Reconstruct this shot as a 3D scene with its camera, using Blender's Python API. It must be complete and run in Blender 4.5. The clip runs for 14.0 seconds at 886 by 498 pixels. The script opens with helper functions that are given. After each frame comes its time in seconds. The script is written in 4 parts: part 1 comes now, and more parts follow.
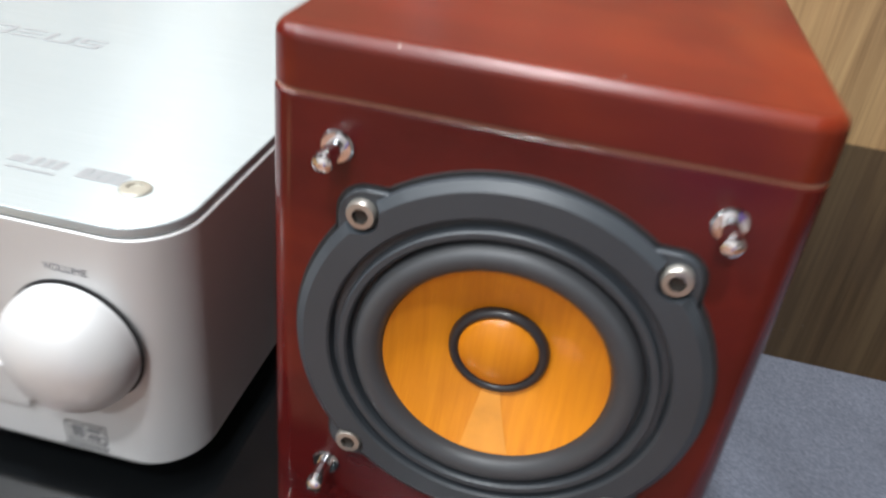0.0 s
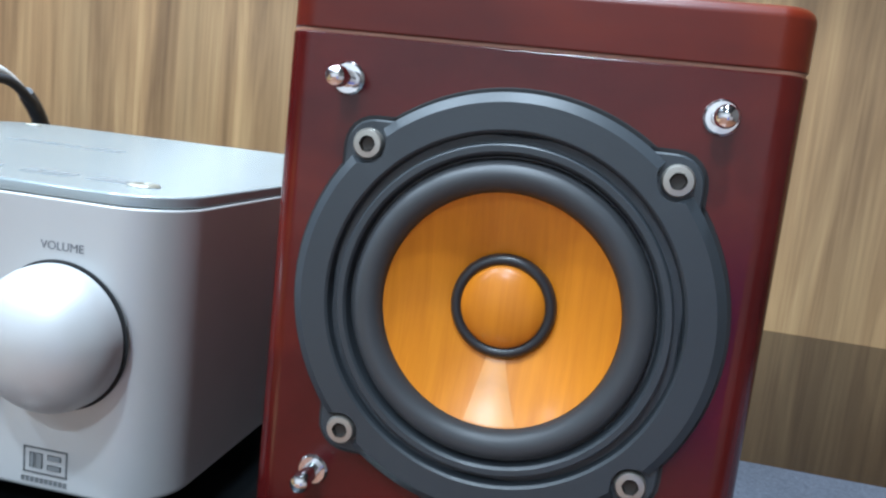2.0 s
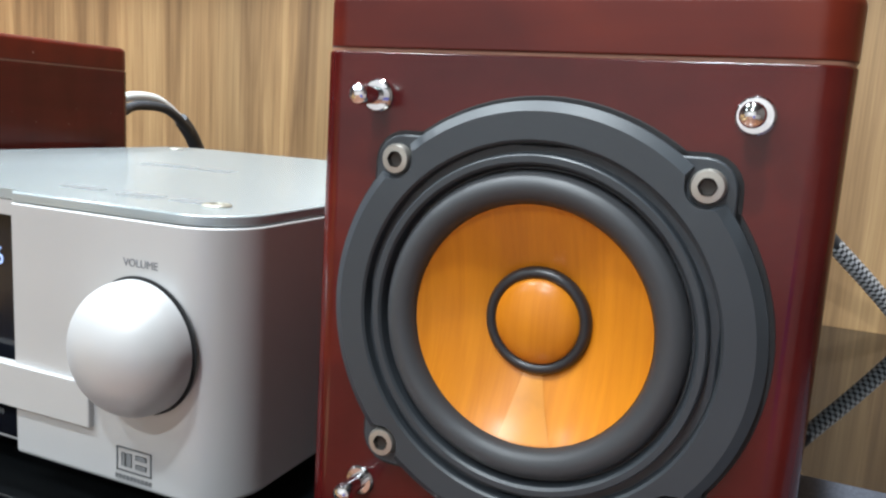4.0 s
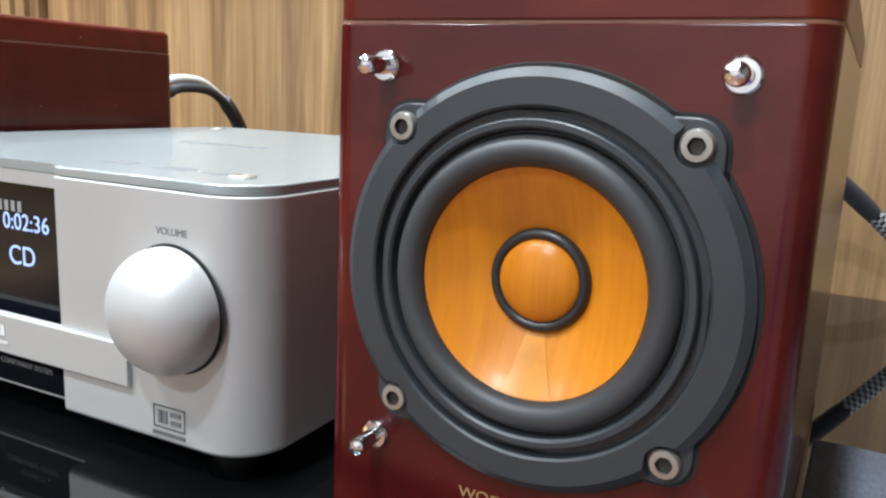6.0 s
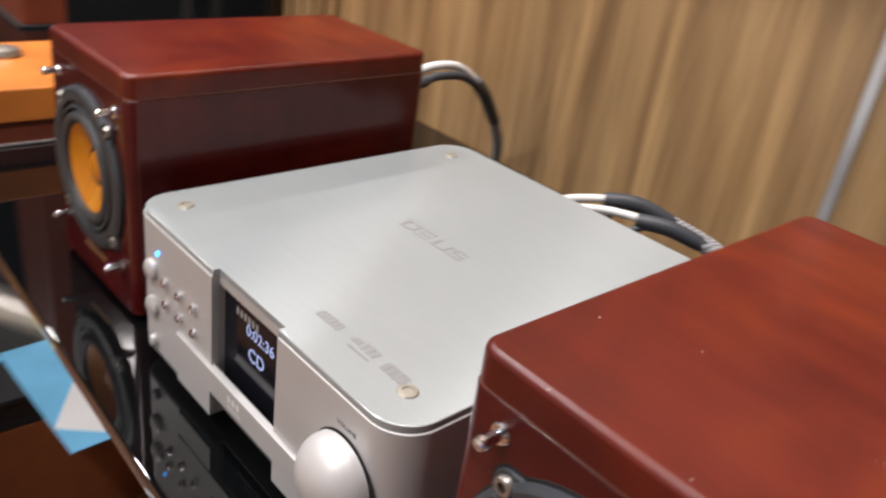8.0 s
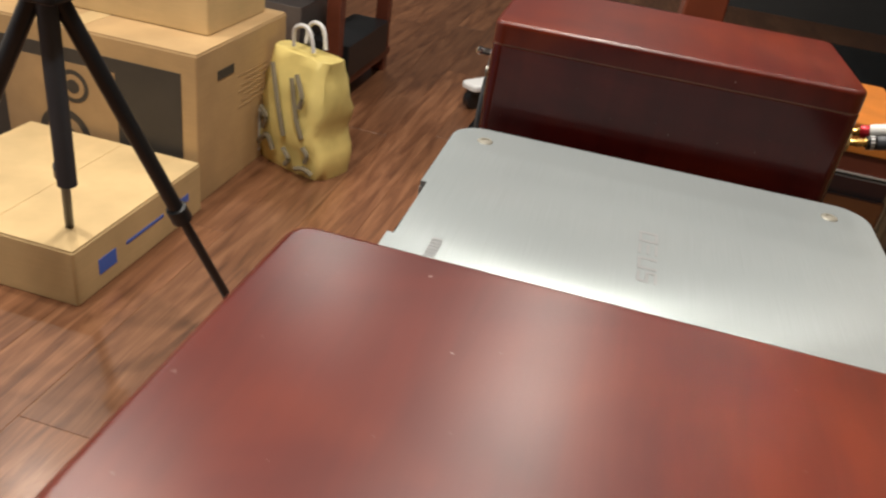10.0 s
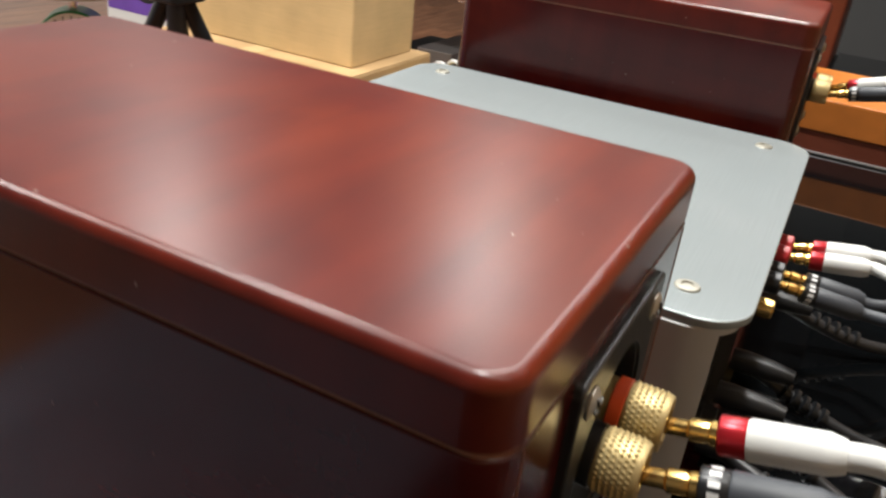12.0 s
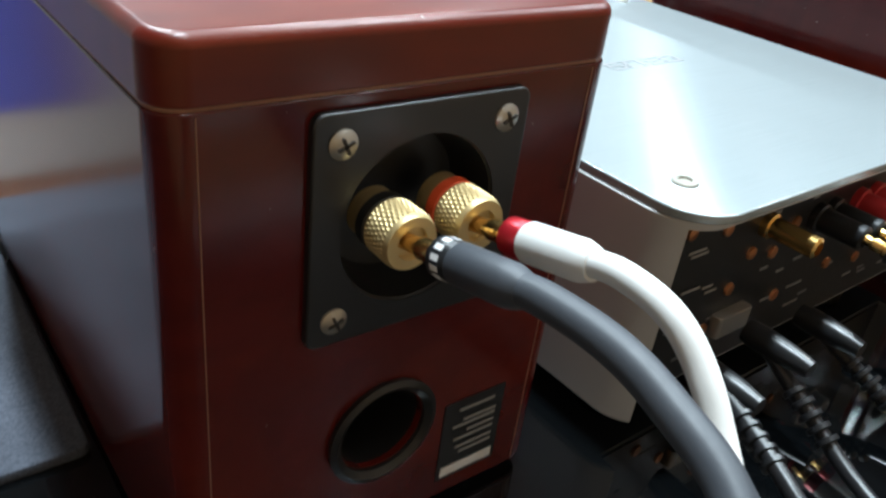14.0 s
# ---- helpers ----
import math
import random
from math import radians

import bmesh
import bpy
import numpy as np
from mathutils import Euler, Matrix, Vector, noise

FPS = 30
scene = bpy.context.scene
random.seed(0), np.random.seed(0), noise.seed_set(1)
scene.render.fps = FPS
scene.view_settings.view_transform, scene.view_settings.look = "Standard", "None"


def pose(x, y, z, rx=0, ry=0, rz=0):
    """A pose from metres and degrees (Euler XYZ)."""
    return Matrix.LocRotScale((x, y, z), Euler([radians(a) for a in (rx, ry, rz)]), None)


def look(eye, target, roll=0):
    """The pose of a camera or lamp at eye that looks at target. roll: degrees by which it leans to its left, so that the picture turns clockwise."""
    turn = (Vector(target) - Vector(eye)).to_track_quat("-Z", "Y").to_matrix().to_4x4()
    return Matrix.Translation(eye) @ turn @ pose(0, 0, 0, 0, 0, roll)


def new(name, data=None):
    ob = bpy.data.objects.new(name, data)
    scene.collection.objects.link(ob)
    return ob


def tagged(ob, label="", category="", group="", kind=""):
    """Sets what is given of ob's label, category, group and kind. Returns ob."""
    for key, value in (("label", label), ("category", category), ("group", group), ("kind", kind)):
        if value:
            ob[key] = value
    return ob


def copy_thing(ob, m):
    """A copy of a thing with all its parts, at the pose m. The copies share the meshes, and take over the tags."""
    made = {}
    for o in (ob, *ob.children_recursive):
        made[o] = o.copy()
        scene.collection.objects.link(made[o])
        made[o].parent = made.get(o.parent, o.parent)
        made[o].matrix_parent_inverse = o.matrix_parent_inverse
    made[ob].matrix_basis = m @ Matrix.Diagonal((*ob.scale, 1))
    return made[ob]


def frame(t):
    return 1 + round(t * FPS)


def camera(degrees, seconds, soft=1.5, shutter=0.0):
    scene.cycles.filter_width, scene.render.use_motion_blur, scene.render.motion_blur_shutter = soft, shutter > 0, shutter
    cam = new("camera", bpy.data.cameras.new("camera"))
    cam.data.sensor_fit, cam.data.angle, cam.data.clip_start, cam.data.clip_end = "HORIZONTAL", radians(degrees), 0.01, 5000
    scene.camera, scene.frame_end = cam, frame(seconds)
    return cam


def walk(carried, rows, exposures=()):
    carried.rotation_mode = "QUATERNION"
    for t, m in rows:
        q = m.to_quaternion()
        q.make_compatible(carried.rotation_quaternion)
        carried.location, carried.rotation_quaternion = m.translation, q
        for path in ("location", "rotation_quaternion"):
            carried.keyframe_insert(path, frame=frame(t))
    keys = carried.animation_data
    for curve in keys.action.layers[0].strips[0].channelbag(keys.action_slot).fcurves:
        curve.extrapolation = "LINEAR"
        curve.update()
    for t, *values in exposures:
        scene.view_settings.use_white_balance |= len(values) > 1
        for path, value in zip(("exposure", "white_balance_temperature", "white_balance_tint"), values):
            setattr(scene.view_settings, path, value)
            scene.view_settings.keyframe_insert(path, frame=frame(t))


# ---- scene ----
cam = camera(58.1, 14.0, 2.3, 0.5)
PATH = [
    (0, (0.012, -0.158, 0.214), (-0.293, 1.516, -0.838), 6.9),
    (0.5, (-0.009, -0.143, 0.15), (-0.159, 1.749, -0.481), 6.7),
    (1, (-0.004, -0.177, 0.151), (-0.162, 1.777, -0.244), 5.4),
    (1.5, (0.007, -0.19, 0.134), (-0.238, 1.768, -0.192), 5.8),
    (2, (0.024, -0.189, 0.128), (-0.383, 1.744, -0.183), 6.5),
    (2.5, (0.042, -0.186, 0.127), (-0.534, 1.703, -0.188), 5.7),
    (3, (0.052, -0.18, 0.13), (-0.626, 1.675, -0.184), 4.0),
    (3.2, (0.048, -0.171, 0.13), (-0.661, 1.673, -0.186), 3.8),
    (5.3, (0.071, -0.186, 0.138), (-0.825, 1.565, -0.224), 3.4),
    (5.5, (0.069, -0.185, 0.134), (-0.83, 1.564, -0.23), 3.3),
    (6, (0.07, -0.179, 0.13), (-0.851, 1.554, -0.256), 2.5),
    (6.5, (0.085, -0.186, 0.191), (-0.849, 1.512, -0.305), 1.0),
    (7, (0.081, -0.191, 0.282), (-0.832, 1.462, -0.377), 3.4),
    (7.5, (0.061, -0.212, 0.311), (-0.891, 1.368, -0.462), 6.8),
    (8, (0.081, -0.159, 0.298), (-1.201, 1.086, -0.601), 8.5),
    (8.5, (0.135, -0.04, 0.299), (-1.489, 0.558, -0.704), 9.8),
    (9, (0.137, 0.021, 0.3), (-1.566, 0.092, -0.747), 10.0),
    (9.2, (0.133, 0.031, 0.297), (-1.577, -0.001, -0.739), 10.0),
    (11.5, (0.156, 0.221, 0.251), (-1.475, -0.458, -0.687), 6.0),
    (12, (0.148, 0.254, 0.229), (-1.457, -0.536, -0.665), 6.4),
    (12.5, (0.146, 0.275, 0.208), (-1.377, -0.695, -0.651), 6.5),
    (13, (0.131, 0.318, 0.21), (-1.265, -0.823, -0.656), 6.1),
    (13.5, (0.113, 0.343, 0.206), (-1.133, -0.919, -0.717), 7.2),
    (14, (0.103, 0.362, 0.204), (-1.012, -0.968, -0.791), 7.6),
]
EXPOSURES = [(0, 0.85, 5900, 7), (0.5, 0.98, 5500, 5), (1, 0.85, 4850, 2), (1.5, 0.85, 4800, 0), (2, 0.88, 4950, 0), (3, 0.95, 5600, 2), (6, 0.93, 5650, 4), (6.5, 0.7, 5750, 6), (7, 0.4, 5900, 10), (7.5, 0.32, 6000, 14), (8, 0.22, 6500, 16),
             (8.5, -0.02, 6900, 12), (9.2, -0.07, 7000, 10), (11.5, 0.4, 6400, 7), (12.5, 0.65, 6150, 6), (13, 0.78, 5650, -2), (14, 0.9, 5300, -2)]
walk(cam, [(t, look(eye, target, roll)) for t, eye, target, roll in PATH], EXPOSURES)


# ---- light ----
world = bpy.data.worlds.new("world")
scene.world = world
world.use_nodes = True
world.node_tree.nodes["Background"].inputs[0].default_value = (0.8, 0.9, 1.0, 1)
world.node_tree.nodes["Background"].inputs[1].default_value = 0.15

FLOOR, CEIL = -0.56, 2.0
LAMPS = [(-3.15, 0.02, 9), (-2.15, 0.02, 13), (-1.15, 0.02, 18), (-0.15, 0.02, 24),
         (-2.95, -1.06, 14), (-1.1, -1.06, 16), (-0.1, -1.06, 18), (-2.17, -2.25, 13), (-0.3, -2.25, 27)]
for lx, ly, watts in LAMPS:
    data = bpy.data.lights.new("downlight_lamp", "AREA")
    data.shape, data.size, data.energy, data.color = "DISK", 0.13, watts, (1.0, 0.965, 0.92)
    new("downlight_lamp", data).matrix_world = pose(lx, ly, CEIL - 0.012)


# ---- materials ----
def node_mat(name, base, rough=0.5, metal=0.0, coat=0.0, coat_rough=0.1, spec=0.5):
    m = bpy.data.materials.new(name)
    m.use_nodes = True
    b = m.node_tree.nodes["Principled BSDF"]
    b.inputs["Base Color"].default_value = (*base, 1)
    b.inputs["Roughness"].default_value = rough
    b.inputs["Metallic"].default_value = metal
    b.inputs["Coat Weight"].default_value = coat
    b.inputs["Coat Roughness"].default_value = coat_rough
    b.inputs["Specular IOR Level"].default_value = spec
    return m, m.node_tree, b


def add_node(nt, kind, **values):
    n = nt.nodes.new(kind)
    for key, value in values.items():
        n.inputs[key].default_value = value
    return n


def coords(nt, scale, space="Object", turn=(0, 0, 0)):
    c = nt.nodes.new("ShaderNodeTexCoord")
    m = nt.nodes.new("ShaderNodeMapping")
    m.inputs["Scale"].default_value = scale
    m.inputs["Rotation"].default_value = turn
    nt.links.new(c.outputs[space], m.inputs["Vector"])
    return m.outputs["Vector"]


def noise_tex(nt, vec, scale, detail=4.0, rough=0.55, distortion=0.0):
    n = nt.nodes.new("ShaderNodeTexNoise")
    for key, value in (("Scale", scale), ("Detail", detail), ("Roughness", rough), ("Distortion", distortion)):
        n.inputs[key].default_value = value
    nt.links.new(vec, n.inputs["Vector"])
    return n.outputs["Fac"]


def ramp(nt, fac, stops):
    r = nt.nodes.new("ShaderNodeValToRGB")
    els = r.color_ramp.elements
    while len(els) < len(stops):
        els.new(0.5)
    for e, (p, c) in zip(els, stops):
        e.position, e.color = p, (*c, 1)
    nt.links.new(fac, r.inputs["Fac"])
    return r.outputs["Color"]


def mix(nt, a, b, fac, blend="MIX"):
    n = nt.nodes.new("ShaderNodeMix")
    n.data_type, n.blend_type = "RGBA", blend
    for sock, value in ((n.inputs[6], a), (n.inputs[7], b), (n.inputs[0], fac)):
        if isinstance(value, bpy.types.NodeSocket):
            nt.links.new(value, sock)
        else:
            sock.default_value = value if isinstance(value, (int, float)) else (*value, 1)
    return n.outputs[2]


def bump(nt, b, height, strength, distance):
    n = add_node(nt, "ShaderNodeBump", Strength=strength, Distance=distance)
    nt.links.new(height, n.inputs["Height"])
    nt.links.new(n.outputs["Normal"], b.inputs["Normal"])


def rough_by(nt, b, fac, low, high):
    n = nt.nodes.new("ShaderNodeMapRange")
    n.inputs["To Min"].default_value, n.inputs["To Max"].default_value = low, high
    nt.links.new(fac, n.inputs["Value"])
    nt.links.new(n.outputs["Result"], b.inputs["Roughness"])


def plain(name, base, rough=0.5, metal=0.0, vary=0.12, scale=60.0, relief=0.05, **more):
    """A quiet surface: base colour with two scales of unevenness and a fine relief."""
    m, nt, b = node_mat(name, base, rough, metal, **more)
    v = coords(nt, (1, 1, 1))
    big, fine = noise_tex(nt, v, scale * 0.2, 3), noise_tex(nt, v, scale * 8, 3)
    dark, light = tuple(c * (1 - vary) for c in base), tuple(min(1, c * (1 + vary)) for c in base)
    col = ramp(nt, big, [(0.3, dark), (0.7, light)])
    nt.links.new(col, b.inputs["Base Color"])
    rough_by(nt, b, fine, max(0.02, rough - 0.06), min(1, rough + 0.06))
    if relief:
        bump(nt, b, fine, relief, 0.0005)
    return m


def glow(name, base, strength):
    m, nt, b = node_mat(name, base, 0.4)
    b.inputs["Emission Color"].default_value = (*base, 1)
    b.inputs["Emission Strength"].default_value = strength
    return m


def lacquer(name, deep, middle, warm, rough, along, spec):
    m, nt, b = node_mat(name, middle, rough, spec=spec)
    grain = noise_tex(nt, coords(nt, along), 3.0, 6, 0.6, 0.4)
    cloud = noise_tex(nt, coords(nt, (1.0, 0.7, 1.6)), 11.0, 3, 0.5, 0.8)
    figure = noise_tex(nt, coords(nt, (1.0, 7.0, 1.0)), 5.0, 4, 0.55, 1.2)
    base = ramp(nt, cloud, [(0.30, deep), (0.5, middle), (0.70, warm)])
    base = mix(nt, base, ramp(nt, figure, [(0.34, (0.72, 0.64, 0.7)), (0.58, (1.06, 1.06, 1.04))]), 0.6, "MULTIPLY")
    line = ramp(nt, grain, [(0.35, (0.72, 0.66, 0.66)), (0.6, (1.05, 1.05, 1.05))])
    col = mix(nt, base, line, 0.45, "MULTIPLY")
    # a few specks of dust and a faint haze of wiping marks
    speck = ramp(nt, noise_tex(nt, coords(nt, (1, 1, 1)), 330.0, 2), [(0.765, (0, 0, 0)), (0.80, (1, 1, 1))])
    col = mix(nt, col, (0.34, 0.25, 0.22), speck)
    nt.links.new(col, b.inputs["Base Color"])
    rough_by(nt, b, noise_tex(nt, coords(nt, (1, 1, 1)), 24.0, 5, 0.65), rough * 0.96, rough * 1.10)
    return m


def brushed():
    m, nt, b = node_mat("brushed_aluminium", (0.5, 0.52, 0.53), 0.21, 0.38)
    lines = noise_tex(nt, coords(nt, (3.5, 700, 10)), 6.0, 3, 0.6)
    cloud = noise_tex(nt, coords(nt, (1, 1, 1)), 9.0, 3)
    col = mix(nt, ramp(nt, lines, [(0.3, (0.37, 0.412, 0.424)), (0.7, (0.415, 0.46, 0.472))]),
              ramp(nt, cloud, [(0.3, (0.93, 0.93, 0.93)), (0.7, (1, 1, 1))]), 1.0, "MULTIPLY")
    nt.links.new(col, b.inputs["Base Color"])
    rough_by(nt, b, lines, 0.205, 0.222)
    b.inputs["Anisotropic"].default_value = 1.0
    tan = add_node(nt, "ShaderNodeCombineXYZ", X=-0.0227, Y=1.0, Z=0.0)
    nt.links.new(tan.outputs["Vector"], b.inputs["Tangent"])
    return m


def wall_wood():
    m, nt, b = node_mat("walnut_laminate", (0.25, 0.15, 0.07), 0.42, coat=0.3, coat_rough=0.24)
    board = noise_tex(nt, coords(nt, (7.5, 0.01, 0.05), "Object"), 1.6, 2, 0.4)
    streak = noise_tex(nt, coords(nt, (21, 1, 1.3)), 1.5, 5, 0.6, 0.7)
    fine = noise_tex(nt, coords(nt, (240, 1, 3.0)), 2.0, 3, 0.6)
    base = ramp(nt, streak, [(0.30, (0.175, 0.104, 0.048)), (0.48, (0.31, 0.193, 0.090)), (0.66, (0.45, 0.30, 0.145))])
    thread = noise_tex(nt, coords(nt, (95, 1, 1.6)), 2.0, 4, 0.65, 0.5)
    base = mix(nt, base, ramp(nt, thread, [(0.36, (0.66, 0.62, 0.58)), (0.56, (1.04, 1.03, 1.02))]), 0.6, "MULTIPLY")
    tone = ramp(nt, board, [(0.36, (0.62, 0.60, 0.58)), (0.62, (1.1, 1.08, 1.02))])
    col = mix(nt, base, tone, 0.75, "MULTIPLY")
    col = mix(nt, col, ramp(nt, fine, [(0.3, (0.78, 0.76, 0.74)), (0.55, (1.06, 1.06, 1.06))]), 0.65, "MULTIPLY")
    nt.links.new(col, b.inputs["Base Color"])
    bump(nt, b, fine, 0.08, 0.0006)
    return m


def cone_wood():
    m, nt, b = node_mat("wood_cone", (0.5, 0.2, 0.03), 0.36, coat=0.12, coat_rough=0.2, spec=0.35)
    grain = noise_tex(nt, coords(nt, (220, 40, 9)), 2.2, 5, 0.6, 0.5)
    patch = noise_tex(nt, coords(nt, (1, 1, 0.5)), 38.0, 2)
    col = mix(nt, ramp(nt, grain, [(0.3, (0.55, 0.19, 0.005)), (0.7, (0.66, 0.25, 0.008))]),
              ramp(nt, patch, [(0.35, (0.80, 0.74, 0.7)), (0.65, (1.05, 1.02, 1))]), 0.7, "MULTIPLY")
    nt.links.new(col, b.inputs["Base Color"])
    bump(nt, b, grain, 0.06, 0.0003)
    return m


def plank_wood():
    m, nt, b = node_mat("floor_plank", (0.16, 0.075, 0.04), 0.36, coat=0.25, coat_rough=0.2)
    info = nt.nodes.new("ShaderNodeObjectInfo")
    c = nt.nodes.new("ShaderNodeTexCoord")
    shift = nt.nodes.new("ShaderNodeVectorMath")
    shift.operation = "MULTIPLY_ADD"
    comb = nt.nodes.new("ShaderNodeCombineXYZ")
    nt.links.new(info.outputs["Random"], comb.inputs["X"])
    nt.links.new(info.outputs["Random"], comb.inputs["Y"])
    nt.links.new(comb.outputs["Vector"], shift.inputs[0])
    shift.inputs[1].default_value = (50, 50, 0)
    nt.links.new(c.outputs["Object"], shift.inputs[2])
    mp = nt.nodes.new("ShaderNodeMapping")
    mp.inputs["Scale"].default_value = (2.2, 24, 1)
    nt.links.new(shift.outputs["Vector"], mp.inputs["Vector"])
    grain = noise_tex(nt, mp.outputs["Vector"], 2.0, 6, 0.62, 0.8)
    base = ramp(nt, grain, [(0.3, (0.085, 0.032, 0.015)), (0.5, (0.18, 0.077, 0.037)), (0.72, (0.29, 0.14, 0.072))])
    tone = ramp(nt, info.outputs["Random"], [(0.0, (0.78, 0.76, 0.75)), (1.0, (1.12, 1.08, 1.04))])
    nt.links.new(mix(nt, base, tone, 1.0, "MULTIPLY"), b.inputs["Base Color"])
    bump(nt, b, grain, 0.06, 0.001)
    return m


def cardboard(name, base):
    m, nt, b = node_mat(name, base, 0.75)
    flute = noise_tex(nt, coords(nt, (4, 4, 120)), 3.0, 2)
    stain = noise_tex(nt, coords(nt, (1, 1, 1)), 6.0, 4)
    col = mix(nt, ramp(nt, stain, [(0.3, tuple(c * 0.82 for c in base)), (0.7, tuple(min(1, c * 1.1) for c in base))]),
              ramp(nt, flute, [(0.3, (0.93, 0.93, 0.92)), (0.7, (1, 1, 1))]), 1.0, "MULTIPLY")
    nt.links.new(col, b.inputs["Base Color"])
    bump(nt, b, flute, 0.1, 0.001)
    return m


def black_gloss():
    m, nt, b = node_mat("black_glass", (0.0022, 0.0026, 0.003), 0.04, spec=0.9)
    smear = noise_tex(nt, coords(nt, (1, 1, 1)), 7.0, 5, 0.6)
    dust = noise_tex(nt, coords(nt, (1, 1, 1)), 420.0, 2)
    rough_by(nt, b, smear, 0.02, 0.05)
    spots = ramp(nt, dust, [(0.75, (0.0022, 0.0026, 0.003)), (0.80, (0.14, 0.14, 0.14))])
    nt.links.new(spots, b.inputs["Base Color"])
    return m


def felt():
    m, nt, b = node_mat("grey_blue_felt", (0.12, 0.13, 0.17), 0.95)
    fuzz = noise_tex(nt, coords(nt, (1, 1, 1)), 900.0, 3, 0.7)
    cloud = noise_tex(nt, coords(nt, (1, 1, 1)), 25.0, 3)
    col = mix(nt, ramp(nt, fuzz, [(0.3, (0.047, 0.052, 0.070)), (0.7, (0.11, 0.12, 0.152))]),
              ramp(nt, cloud, [(0.3, (0.85, 0.85, 0.85)), (0.7, (1.1, 1.1, 1.1))]), 1.0, "MULTIPLY")
    nt.links.new(col, b.inputs["Base Color"])
    bump(nt, b, fuzz, 0.5, 0.001)
    return m


def braid():
    m, nt, b = node_mat("braided_sleeve", (0.1, 0.1, 0.1), 0.45)
    w = nt.nodes.new("ShaderNodeTexChecker")
    w.inputs["Scale"].default_value = 1.0
    w.inputs["Color1"].default_value = (0.012, 0.012, 0.014, 1)
    w.inputs["Color2"].default_value = (0.55, 0.56, 0.58, 1)
    nt.links.new(coords(nt, (10, 1, 1), "UV"), w.inputs["Vector"])
    nt.links.new(w.outputs["Color"], b.inputs["Base Color"])
    bump(nt, b, w.outputs["Fac"], 0.4, 0.0004)
    return m


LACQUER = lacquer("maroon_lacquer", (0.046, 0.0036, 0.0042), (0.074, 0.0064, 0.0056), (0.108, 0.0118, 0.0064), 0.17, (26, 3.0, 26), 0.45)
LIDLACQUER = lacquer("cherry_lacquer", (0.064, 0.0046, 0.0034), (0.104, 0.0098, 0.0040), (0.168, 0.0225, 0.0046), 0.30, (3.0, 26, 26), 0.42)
BRUSHED, WALLWOOD, CONE, PLANK = brushed(), wall_wood(), cone_wood(), plank_wood()
BLACKGLASS, FELT, BRAID = black_gloss(), felt(), braid()
SEAM = plain("seam_tan", (0.27, 0.135, 0.085), 0.5)
RING = plain("charcoal_moulding", (0.032, 0.037, 0.043), 0.42, scale=90, relief=0.08)
# cone joint: paler than the cone, with the highlight put into the colour
HIGHLITCONE = plain("highlit_cone_wood", (0.60, 0.245, 0.024), 0.30, vary=0.16, scale=400, relief=0.03)
RUBBER = plain("black_rubber", (0.018, 0.018, 0.02), 0.36, relief=0.03)
SURROUND = plain("satin_rubber", (0.040, 0.042, 0.046), 0.46, relief=0.03)
BLACK = plain("black_plastic", (0.014, 0.015, 0.017), 0.34)
MATTBLACK = plain("matt_black", (0.012, 0.012, 0.013), 0.7)
CHROME = plain("chrome", (0.82, 0.82, 0.84), 0.1, 1.0, vary=0.04, relief=0)
STEEL = plain("nickel_steel", (0.42, 0.40, 0.36), 0.34, 0.8, relief=0.03)
DARKSTEEL = plain("dark_steel", (0.045, 0.040, 0.035), 0.45, 0.5, relief=0)
GOLD = plain("gold_plating", (0.86, 0.58, 0.2), 0.24, 1.0, vary=0.06, relief=0)
KNURL = plain("satin_gold", (0.60, 0.47, 0.23), 0.46, 0.65, vary=0.08)
ALU = plain("blasted_aluminium", (0.50, 0.497, 0.495), 0.42, 0.3, vary=0.03, scale=120, relief=0.05)
ALUDARK = plain("grey_side_panel", (0.42, 0.39, 0.38), 0.42, 0.85, vary=0.04, scale=120, relief=0.06)
PRINT = plain("grey_print", (0.19, 0.195, 0.20), 0.6, 0.0, vary=0.05, relief=0)
DARKPRINT = plain("dark_print", (0.16, 0.16, 0.17), 0.6, vary=0.05, relief=0)
WHITEINK = plain("white_ink", (0.75, 0.75, 0.75), 0.5, vary=0.05, relief=0)
PALEINK = plain("pale_ink", (0.3, 0.3, 0.3), 0.5, vary=0.05, relief=0)
VFD = glow("display_cyan", (0.46, 0.58, 1.0), 0.22)
LED = glow("blue_led", (0.03, 0.35, 1.0), 6.0)
LAMPGLASS = glow("lamp_diffuser", (1.0, 0.96, 0.9), 20.0)
SMOKED = node_mat("smoked_window", (0.006, 0.007, 0.011), 0.12, spec=0.25)[0]
RED = plain("red_anodised", (0.42, 0.015, 0.025), 0.3, 0.5, relief=0)
REDPLASTIC = plain("red_plastic", (0.45, 0.03, 0.035), 0.35, relief=0)
ORANGERING = plain("red_ring", (0.75, 0.1, 0.03), 0.4, relief=0)
WHITESLEEVE = plain("white_sleeve", (0.74, 0.74, 0.72), 0.5, vary=0.04)
GREYSLEEVE = plain("charcoal_sleeve", (0.042, 0.046, 0.055), 0.5)
BRASS = plain("pale_brass", (0.34, 0.325, 0.275), 0.42, 0.5, relief=0.02)
GILT = plain("gold_print", (0.50, 0.33, 0.15), 0.4, 0.5)
COPPER = plain("copper", (0.75, 0.35, 0.16), 0.35, 1.0)
PAINT = plain("white_paint", (0.78, 0.77, 0.75), 0.7, vary=0.03, scale=8)
SILVER = plain("polished_trim", (0.70, 0.72, 0.75), 0.3, 0.8, vary=0.03, relief=0)
